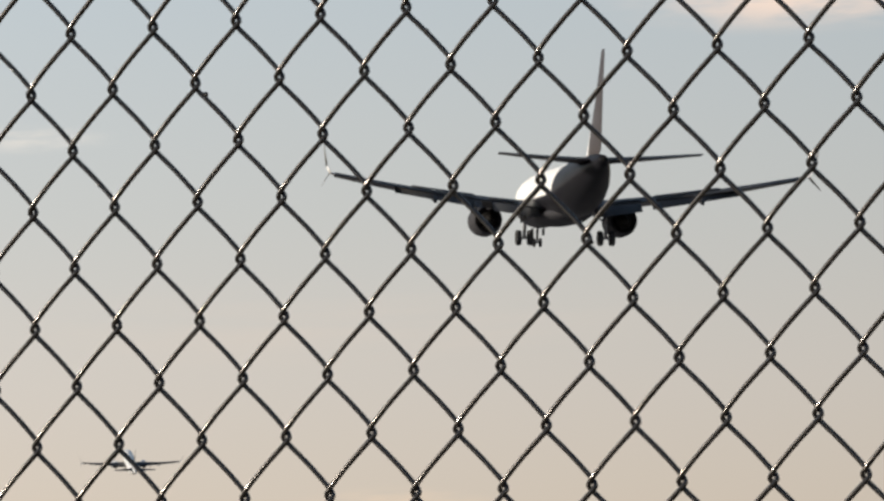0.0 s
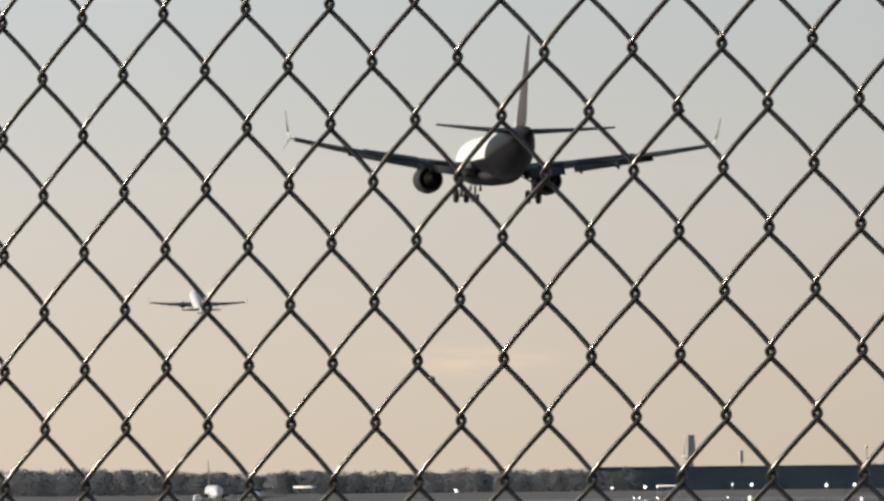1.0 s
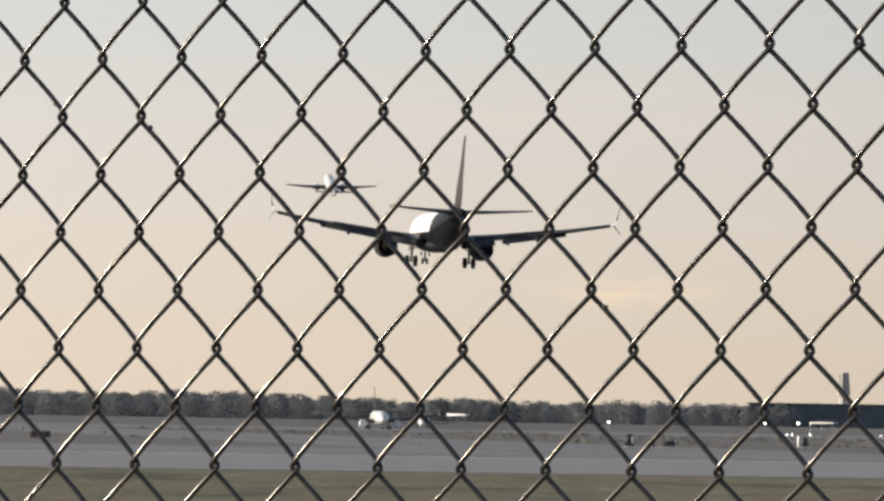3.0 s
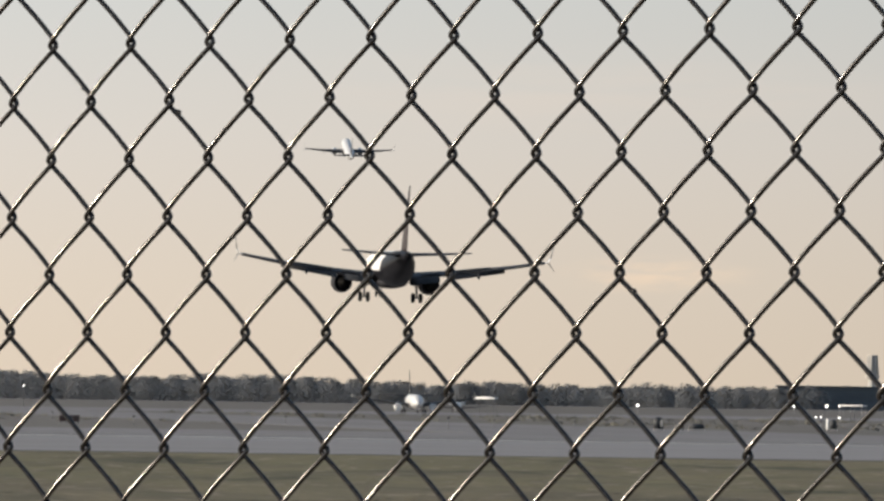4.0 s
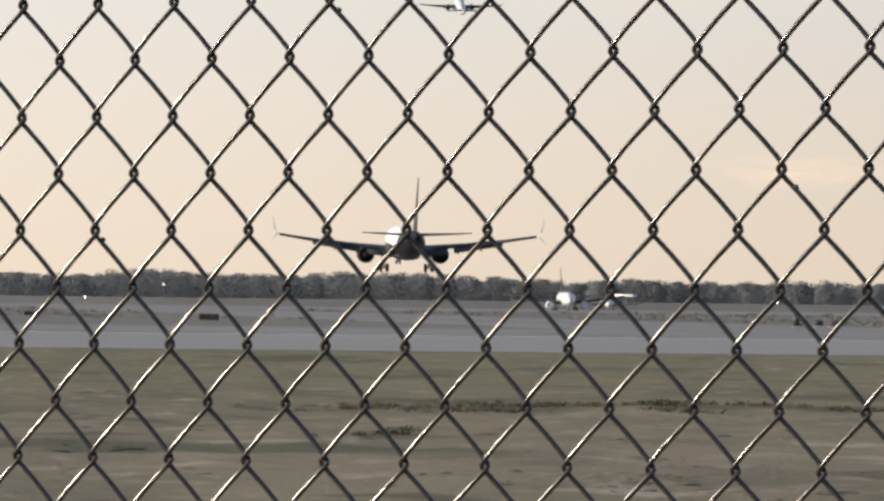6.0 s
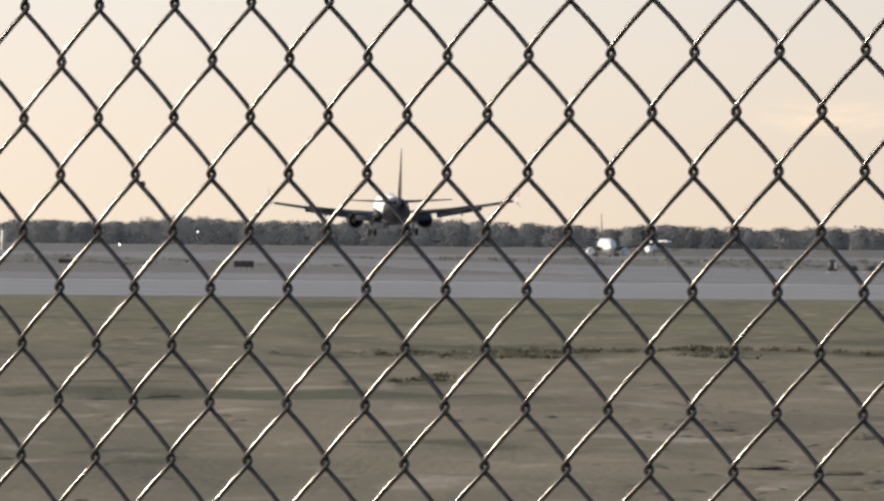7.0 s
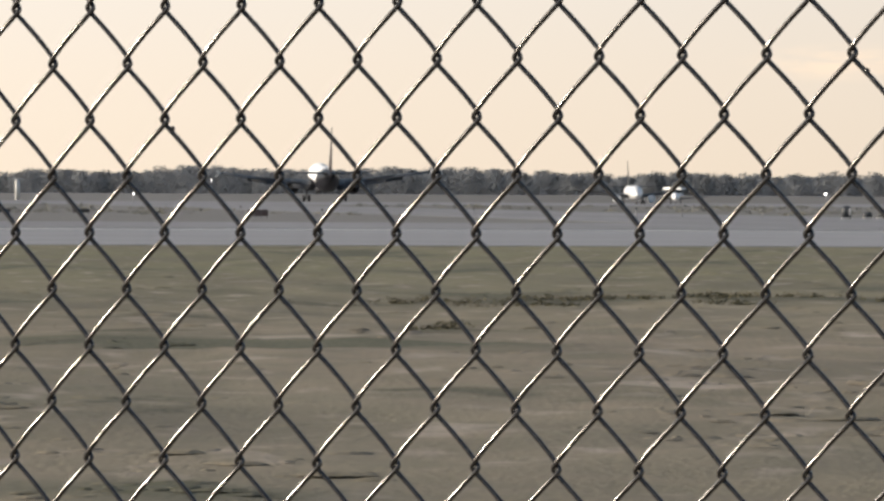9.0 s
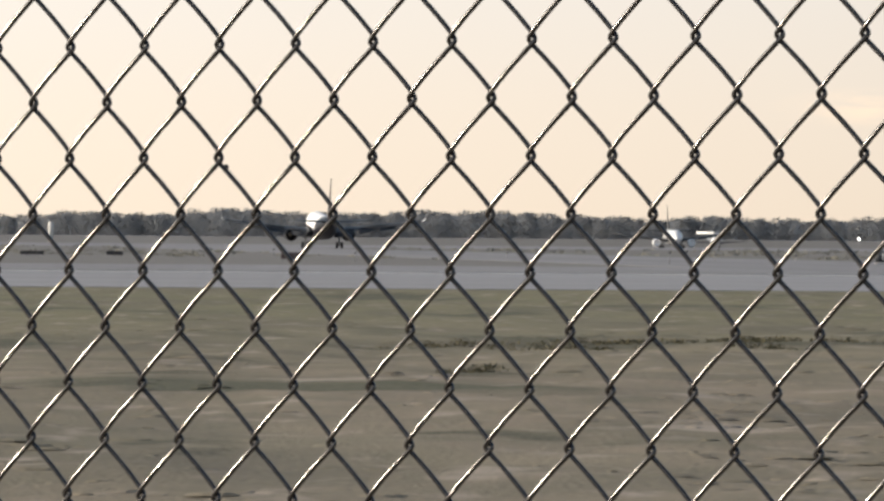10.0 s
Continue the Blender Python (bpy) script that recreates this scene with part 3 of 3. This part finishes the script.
def build_woods():
    rnd = np.random.RandomState(5)
    pts, nrm = [], []
    for k in range(1500):
        az = -4 + 22 * rnd.rand()
        d = 2470 + 190 * rnd.rand()
        # the open yard before the hangar
        if az > 11.9 + 0.3 * noise.noise((d * .05, 0, 0)) and d < 2620:
            d += 150
        x, y, _ = polar(az, d)
        h = crown_height(az) + 2.2 * rnd.rand() ** 1.5
        n = 520
        up = rnd.rand(n) ** 0.8
        width = h * (0.15 + 0.32 * np.sin(np.pi * np.clip(0.2 + 0.78 * up, 0, 1)))
        ang, rad = rnd.rand(n) * 2 * np.pi, np.sqrt(rnd.rand(n))
        c = np.stack([x + width * rad * np.cos(ang), y + width * rad * np.sin(ang), 0.2 + (h - 0.2) * up], 1)
        size = (0.17 + 0.20 * rnd.rand(n))[:, None, None]
        pts.append(c[:, None, :] + size * rnd.normal(0, 1, (n, 3, 3)))
        # normals all lean to the viewer and the sun's side, for evener, brighter crowns
        out = np.stack([0.3 * np.cos(ang) * rad - 0.28, 0.2 * np.sin(ang) * rad - 0.9, 0.35 + 0.25 * up], 1)
        nrm.append(np.repeat(out, 3, axis=0))
    pts, nrm = np.concatenate(pts).reshape(-1, 3), np.concatenate(nrm)
    pts[:, 2] = np.maximum(pts[:, 2], -0.2)
    tagged(new("woodland", leaf_mesh("woodland", pts, nrm, WOODS)), "long wood along the far side of the airfield, grey paled for haze", "trees", kind="stuff")
    # the dense heart of the wood behind the edge trees
    ico = bmesh.new()
    bmesh.ops.create_icosphere(ico, subdivisions=2, radius=1)
    iv = np.array([v.co[:] for v in ico.verts])
    itri = np.array([[v.index for v in f.verts] for f in ico.faces])
    ico.free()
    more, tris, base = [], [], 0
    for k in range(900):
        az = -5 + 24 * rnd.rand()
        x, y, _ = polar(az, 2600 + 120 * rnd.rand())
        h = crown_height(az) + 1.2 * rnd.rand()
        v = iv * (1 + 0.06 * rnd.randn(len(iv), 1)) * np.array([5.5, 5.5, h / 2]) + np.array([x, y, h / 2 - 0.3])
        more.append(v)
        tris.append(itri + base)
        base += len(v)
    pts = np.concatenate(more)
    pts[:, 2] = np.maximum(pts[:, 2], -0.2)
    me = bpy.data.meshes.new("inner_woodland")
    me.from_pydata(pts.tolist(), [], np.concatenate(tris).tolist())
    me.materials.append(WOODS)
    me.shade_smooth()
    tagged(new("inner_woodland", me), "dense heart of the far wood, grey paled for haze", "trees", kind="stuff")


def build_scrub():
    """Low rank weeds in broken strips between the pavements."""
    rnd = np.random.RandomState(11)
    pts = []
    for k in range(1800):
        d = (720, 900, 1150)[rnd.randint(3)] * (1 + 0.06 * rnd.randn())
        az = 0.5 + 14.5 * rnd.rand()
        x, y, _ = polar(az, d)
        if noise.noise((az * 1.7, d * .01, 2.0)) < 0.05 or 70 < x < 122:
            continue
        h = (0.14 + 0.16 * rnd.rand()) * d / 700
        n = 24
        c = np.stack([x + rnd.normal(0, h * 1.6, n), y + rnd.normal(0, h * 3, n), h * rnd.rand(n)], 1)
        pts.append(c[:, None, :] + 0.16 * h / 0.4 * rnd.normal(0, 1, (n, 3, 3)))
    pts = np.concatenate(pts).reshape(-1, 3)
    pts[:, 2] = np.maximum(pts[:, 2], -0.05)
    me = bpy.data.meshes.new("scrub")
    me.from_pydata(pts.tolist(), [], np.arange(len(pts)).reshape(-1, 3).tolist())
    me.materials.append(SCRUB)
    tagged(new("scrub", me), "low olive-brown weeds in strips beside the pavement", "weeds", kind="stuff")


RANK = material("rank_dark_weeds", (0.150, 0.135, 0.088), 0.95, 0, 0.8, 0.6, second=(0.105, 0.100, 0.064), spec=0.03)


def build_clods():
    """Low flat clods and matted straw on the near grass, in loose drifts."""
    rnd = np.random.RandomState(23)
    verts, faces = [], []
    n = 9
    for k in range(5200):
        y = 42 + 125 * rnd.rand() ** 1.2
        x = y * math.tan(radians(0.8 + 13.2 * rnd.rand()))
        drift = noise.noise((x * .22, y * .10, 5.0)) + 0.5 * noise.noise((x * .8, y * .45, 2.0))
        if drift < 0.12 + 0.2 * rnd.randn():
            continue
        r = 0.04 + 0.16 * rnd.rand() ** 2.5
        h = r * (0.04 + 0.08 * rnd.rand())
        z, base, turn = relief(x, y) - 0.01, len(verts), rnd.rand() * 6.3
        wob = 1 + 0.22 * rnd.randn(n)
        for q, up in ((1.0, 0.0), (0.72, 0.62), (0.35, 0.95)):
            for i in range(n):
                a = turn + 2 * math.pi * i / n
                verts.append((x + 1.5 * r * q * wob[i] * math.cos(a), y + r * q * wob[i] * math.sin(a), z + (h + .01) * up * (1 + .15 * rnd.randn())))
        verts.append((x, y, z + h + .01))
        for j in range(2):
            for i in range(n):
                p, q = base + j * n + i, base + j * n + (i + 1) % n
                faces.append((p, q, q + n, p + n))
        faces += [(base + 2 * n + i, base + 2 * n + (i + 1) % n, base + 3 * n) for i in range(n)]
    me = bpy.data.meshes.new("straw_clods")
    me.from_pydata(verts, [], faces)
    me.materials.append(GRASS)
    me.shade_smooth()
    tagged(new("straw_clods", me), "low clods of pale earth and matted straw", "clods", kind="stuff")


def build_rank_weeds():
    """Ragged strips of taller dark weeds across the near grass."""
    rnd = np.random.RandomState(31)
    pts, nrm = [], []
    for cx, cy, rx, ry in ((17.6, 125.5, 2.6, .5), (20.5, 123.5, 2.2, .4), (24.5, 123, 2.4, .6), (15.3, 118, 1.2, .4), (19.2, 117, .9, .3), (11.3, 97.5, .7, .3), (13.9, 121, 1.6, .3), (28, 124, 2.2, .5)):
        for k in range(int(26 * rx)):
            x, y = cx + rx * rnd.normal(0, .5), cy + ry * rnd.normal(0, .8)
            n = 26
            h = 0.06 + 0.07 * rnd.rand()
            c = np.stack([x + rnd.normal(0, .07, n), y + rnd.normal(0, .07, n), relief(x, y) - .01 + h * rnd.rand(n)], 1)
            pts.append(c[:, None, :] + 0.018 * rnd.normal(0, 1, (n, 3, 3)))
            nrm.append(np.repeat(np.stack([rnd.normal(.3, .4, n), rnd.normal(-.8, .3, n), rnd.normal(.4, .3, n)], 1), 3, axis=0))
    pts, nrm = np.concatenate(pts).reshape(-1, 3), np.concatenate(nrm)
    tagged(new("rank_weeds", leaf_mesh("rank_weeds", pts, nrm, RANK)), "ragged strips of dark low weeds in the grass", "weeds", kind="stuff")


build_scrub()
build_rank_weeds()
build_woods()
build_clods()


# ---- far buildings ----
def build_shed():
    root = tagged(new("hangar"), "long low dark hangar before the woods", "hangar")
    x0, y0, _ = polar(11.5, 2530)
    x1, y1, _ = polar(16.5, 2560)
    h = 12.2
    c = [(x0, y0), (x1, y1), (x1 + 8, y1 + 40), (x0 + 8, y0 + 40)]
    part("wall", loft([[(x, y, 0) for x, y in c], [(x, y, h) for x, y in c]]), SHED, root, smooth=False)
    c2 = [(x0 - 1, y0 - 1), (x1 + 1, y1 - 1), (x1 + 9, y1 + 41), (x0 + 7, y0 + 41)]
    part("roof", loft([[(x, y, h) for x, y in c2], [(x, y, h + .5) for x, y in c2]]), SHED, root, smooth=False)
    for k in range(9):
        u = (k + .5) / 9
        x, y = x0 + (x1 - x0) * u, y0 + (y1 - y0) * u
        bm = bmesh.new()
        box(bm, x, y - .1, 3.2, 16, .5, 6.4, .1)
        part("door", bm, SHED, root)
    return root


build_shed()


def control_tower():
    x, y, _ = polar(12.375, 2850)
    root = tagged(new("control_tower"), "pale concrete airport control tower beyond the woods", "tower")
    root.location = (x, y, 0)
    ring = lambda r, z: [(r * math.cos(math.pi * i / 4 + .39), r * math.sin(math.pi * i / 4 + .39), z) for i in range(8)]
    part("shaft", loft([ring(2.1, 0), ring(1.9, 17.5)]), PALE, root, "pale shaft", smooth=False)
    part("gallery", loft([ring(2.6, 17.4), ring(3.4, 18.4), ring(3.4, 19.2), ring(3.0, 19.3)]), CONCRETE, root, smooth=False)
    part("cab", loft([ring(3.0, 19.3), ring(2.35, 28.2)]), GLASSDARK, root, "dull grey upper block, narrower towards the top", smooth=False)
    for i in range(8):
        a0 = math.pi * i / 4 + .39
        part("mullion", tube(bmesh.new(), (3.02 * math.cos(a0), 3.02 * math.sin(a0), 19.3), (2.37 * math.cos(a0), 2.37 * math.sin(a0), 28.2), .12), CONCRETE, root)
    part("roof", loft([ring(2.45, 28.2), ring(2.45, 28.6)]), CONCRETE, root, smooth=False)


control_tower()


def mast_with_box(az, d, z0, z1, w, label):
    x, y, _ = polar(az, d)
    root = tagged(new("beacon_mast"), label, "mast", group="masts beyond the woods")
    root.location = (x, y, 0)
    part("pole", tube(bmesh.new(), (0, 0, 0), (0, 0, z1), .3, .2), GEARMETAL, root)
    bm = bmesh.new()
    box(bm, 0, 0, (z0 + z1) / 2, w, w, z1 - z0, .1)
    part("housing", bm, CONCRETE, root)


mast_with_box(12.86, 2800, 15.5, 20.8, 1.6, "thin mast with pale box-shaped housing")
mast_with_box(14.03, 2800, 20.5, 22.5, 0.7, "tall thin mast with small lamp housing")


def white_hut(az, d, w, h, z):
    x, y, _ = polar(az, d)
    root = tagged(new("storage_tank"), "tall narrow white tank at the wood's edge", "tank")
    root.location = (x, y, 0)
    part("shell", revolve_up([(0, w / 2), (h * .96, w / 2), (h, w * .3)]), PALE, root)
    part("base", revolve_up([(0, w * .62), (.4, w * .62)]), CONCRETE, root)


def revolve_up(profile, n=18, bm=None):
    return loft([[(r * math.cos(2 * math.pi * i / n), r * math.sin(2 * math.pi * i / n), z) for i in range(n)] for z, r in profile], bm)


white_hut(2.637, 2100, 1.8, 7.2, 0)


# ---- signs, cabinets and lights of the airfield ----
def field_sign(az, d, w, h, mat, label, modules=3):
    x, y, _ = polar(az, d)
    root = tagged(new("taxiway_sign"), label, "sign", group="taxiway signs")
    root.matrix_basis = pose(x, y, 0.02, 0, 0, -az)
    for k in range(modules):
        bm = bmesh.new()
        box(bm, (k - (modules - 1) / 2) * w / modules, 0, .22 + h / 2, w / modules - .02, .22, h, .02)
        part("panel", bm, mat, root)
    for k in range(modules + 1):
        bm = bmesh.new()
        tube(bm, ((k / modules - .5) * (w - .2), 0, 0), ((k / modules - .5) * (w - .2), 0, .3), .04)
        part("leg", bm, GEARMETAL, root)


field_sign(4.88, 556, 1.85, .58, SIGNRED, "dark reddish taxiway sign on short legs")
field_sign(3.23, 640, 1.75, .40, SIGNBLACK, "low dark taxiway sign seen from the back", 2)
field_sign(2.46, 640, 2.5, .36, SIGNBLACK, "long low dark taxiway sign", 4)
field_sign(2.05, 640, 1.0, .36, SIGNBLACK, "short low dark taxiway sign", 2)


def cabinet(az, d, w, h, label, white=False):
    x, y, _ = polar(az, d)
    root = tagged(new("equipment_cabinet"), label, "cabinet", group="equipment cabinets")
    root.matrix_basis = pose(x, y, 0.0, 0, 0, -az)
    bm = bmesh.new()
    box(bm, 0, 0, .1, w * 1.1, w, .2, .02)
    part("plinth", bm, CONCRETE, root)
    bm = loft([[(px * w / 2 * s, py * w / 2 * s, z) for px, py in ((-1, -1), (1, -1), (1, 1), (-1, 1))] for z, s in ((.2, 1), (h * .75, .95), (h * .93, .7), (h, .3))])
    part("body", bm, CABINET, root)
    if white:
        bm = bmesh.new()
        box(bm, w * .33, -w * .48, h * .55, w * .24, .06, h * .5, .02)
        part("panel", bm, PALE, root)


cabinet(10.385, 600, .95, 1.35, "dark equipment cabinet with a white side panel", True)
cabinet(10.58, 610, .9, .75, "low dark equipment cabinet")
cabinet(10.74, 610, 1.5, .72, "long low dark equipment cabinet")
cabinet(12.02, 676, .7, 1.25, "dark equipment cabinet beside a white post")

LAMP = bpy.data.materials.new("bright_lamp_glass")
LAMP.use_nodes = True
LAMP.node_tree.nodes["Principled BSDF"].inputs["Emission Color"].default_value = (1, .97, .9, 1)
LAMP.node_tree.nodes["Principled BSDF"].inputs["Emission Strength"].default_value = 4.0


def field_light(az, d, h, r):
    x, y, _ = polar(az, d)
    root = tagged(new("apron_light"), "bright white lamp on a short post", "light", group="airfield lights")
    root.location = (x, y, 0)
    part("post", tube(bmesh.new(), (0, 0, 0), (0, 0, h), .07, .05), GEARMETAL, root)
    bm = bmesh.new()
    bmesh.ops.create_uvsphere(bm, u_segments=12, v_segments=8, radius=r, matrix=Matrix.Translation((0, 0, h + r * .8)))
    part("lamp", bm, LAMP, root)


LIGHTS = [(10.19, 1500, 2.75, .3), (11.65, 1500, 3.1, .26), (11.956, 1500, 3.2, .3), (12.07, 1500, 3.3, .17), (12.955, 1500, 3.5, .3), (12.775, 1500, 3.7, .15), (13.65, 1500, 3.2, .3), (13.913, 1500, 3.3, .3)]
LIGHTS += [(11.852, 900, 1.2, .11), (11.901, 900, 1.2, .11), (12.073, 900, 1.15, .12), (12.731, 900, 1.2, .1), (12.999, 900, 1.3, .12), (3.72, 1500, 2.2, .2), (4.45, 1900, 6.5, .2)]
for az, d, h, r in LIGHTS:
    field_light(az, d, h, r)


def light_post(az, d, h):
    x, y, _ = polar(az, d)
    root = tagged(new("edge_post"), "short dark marker post beside the pavement", "post", group="marker posts")
    root.location = (x, y, 0)
    part("stake", tube(bmesh.new(), (0, 0, 0), (0, 0, h), .05, .05), GEARMETAL, root)
    part("cap", revolve_up([(h, .09), (h + .12, .11), (h + .2, .05)], 10), CABINET, root)


for az, d, h in ((5.48, 560, .7), (8.42, 560, .95), (8.85, 650, .6), (6.9, 700, .55), (4.72, 700, .7), (9.6, 640, .6), (11.9, 640, 1.0)):
    light_post(az, d, h)


def white_post(az, d, w, h):
    x, y, _ = polar(az, d)
    root = tagged(new("marker_board"), "upright white marker board beside the pavement", "marker", group="white marker boards")
    root.matrix_basis = pose(x, y, 0, 0, 0, -az - 50)
    part("board", box(bmesh.new(), 0, 0, .12 + h / 2, w, w * .6, h, .02), WHITE, root)
    for s in (-1, 1):
        part("leg", tube(bmesh.new(), (s * w * .35, .02, 0), (s * w * .35, .02, .2), .03), GEARMETAL, root)


white_post(11.962, 674, .26, 1.16)
white_post(12.942, 788, .58, 1.4)
white_post(13.984, 900, .6, 1.0)


def long_shelter(az, d, w, z, thick, deep, label):
    root = tagged(new("shelter"), label, "shelter", group="open shelters")
    x, y, _ = polar(az, d)
    root.matrix_basis = pose(x, y, 0, 0, 0, -az - 42)
    part("roof", box(bmesh.new(), 0, 0, z, w, deep, thick, .05), WHITE, root, "pale flat roof")
    for k in (-.46, 0, .46):
        for j in (-.4, .4):
            part("post", tube(bmesh.new(), (k * w, j * deep, 0), (k * w, j * deep, z), .08), GEARMETAL, root)


long_shelter(12.195, 1450, 7.6, 3.6, .3, 1.6, "low open shelter with pale flat roof")
long_shelter(8.775, 2060, 8.4, 5.0, .75, 2, "tall open canopy with white roof edge")


# ---- chain-link fence ----
FENCE_TURN, PITCH_X, PITCH_Z = 38.056, 0.070724, 0.088
FENCE_AT = (0.83765, 4.33840, 0.27776 + EYE)
RISE = 0.004977          # climb along the fence per metre of wire pitch
WIRE = 0.00195           # radius
OVER = 0.0027            # how far a bend reaches past the weave's node
DEPTH = 0.0021
BOW = 0.0009


def picket_mesh(name, low, high):
    """One flattened spiral of wire between two columns of nodes, origin at a right-hand bend."""
    amp, k = PITCH_X / 4 + OVER, 0.991
    steps = 28
    path = []
    for i in range(low * steps, high * steps + 1):
        f = i / steps
        # more points in the bends than along the straights
        f = math.floor(f) + (f % 1) - 0.5 * math.sin(4 * math.pi * (f % 1)) / (4 * math.pi)
        p = 2 * math.pi * f
        x = amp * math.asin(k * math.cos(p)) / math.asin(k) - amp + OVER
        # the straights sag a little: flatter towards the upper bend
        x += BOW * math.sin(p) * abs(math.sin(p))
        y = DEPTH * math.tanh(2.6 * math.sin(p)) / math.tanh(2.6)
        path.append(Vector((x, y, PITCH_Z * f)))
    n = 7
    verts, faces = [], []
    for i, c in enumerate(path):
        d = (path[min(i + 1, len(path) - 1)] - path[max(i - 1, 0)]).normalized()
        u = d.cross(Vector((0, 1, 0))).normalized()
        v = d.cross(u)
        r = WIRE * (1 + 0.05 * noise.noise((i * .21, 3.1, low)))
        verts += [c + r * (math.cos(2 * math.pi * j / n) * u + math.sin(2 * math.pi * j / n) * v) for j in range(n)]
    for i in range(len(path) - 1):
        for j in range(n):
            faces.append((i * n + j, i * n + (j + 1) % n, (i + 1) * n + (j + 1) % n, (i + 1) * n + j))
    me = bpy.data.meshes.new(name)
    me.from_pydata(verts, [], faces)
    me.materials.append(ZINC)
    me.shade_smooth()
    return me


def build_fence():
    fence = tagged(new("chain_link_fence"), "galvanised steel chain-link fence of interwoven zigzag wires", "fence")
    fence.matrix_basis = Matrix.Translation((FENCE_AT[0], FENCE_AT[1], 0)) @ pose(0, 0, 0, 0, 0, -FENCE_TURN)
    low = -math.floor((FENCE_AT[2] - .05) / PITCH_Z) + 1
    me = picket_mesh("wire", low, 9)
    for a in range(-48, 34):
        ob = new("wire", me)
        ob.parent = fence
        x = (a + 1) * PITCH_X / 2
        # a right-hand bend stands at an even sum of column and row
        shift = 0 if (a + 1) % 2 == 0 else PITCH_Z / 2
        ob.location = (x, 0, FENCE_AT[2] + RISE * (a + 1) * PITCH_X / 2 + shift)
    # drips of zinc left by the galvanising bath: column, row, way along the falling wire
    for a, b, u in ((0, 4, .42), (-10, 4, .55), (-5, 3, .2), (-19, -5, .16), (-13, -1, .2), (4, 0, .06), (-8, 2, .6), (-2, -4, .3), (-16, 0, .75)):
        bm = bmesh.new()
        bmesh.ops.create_icosphere(bm, subdivisions=2, radius=0.0016)
        for v in bm.verts:
            v.co = Vector((v.co.x * 1.4, v.co.y, v.co.z * 1.2)) * (1 + 0.3 * noise.noise(v.co * 700))
        x = (a + u) * PITCH_X / 2
        part("zinc_drip", bm, ZINC, fence, at=pose(x + 0.0007, DEPTH - 0.0005, FENCE_AT[2] + (b - u) * PITCH_Z / 2 + RISE * x + 0.0007))


build_fence()
motions()
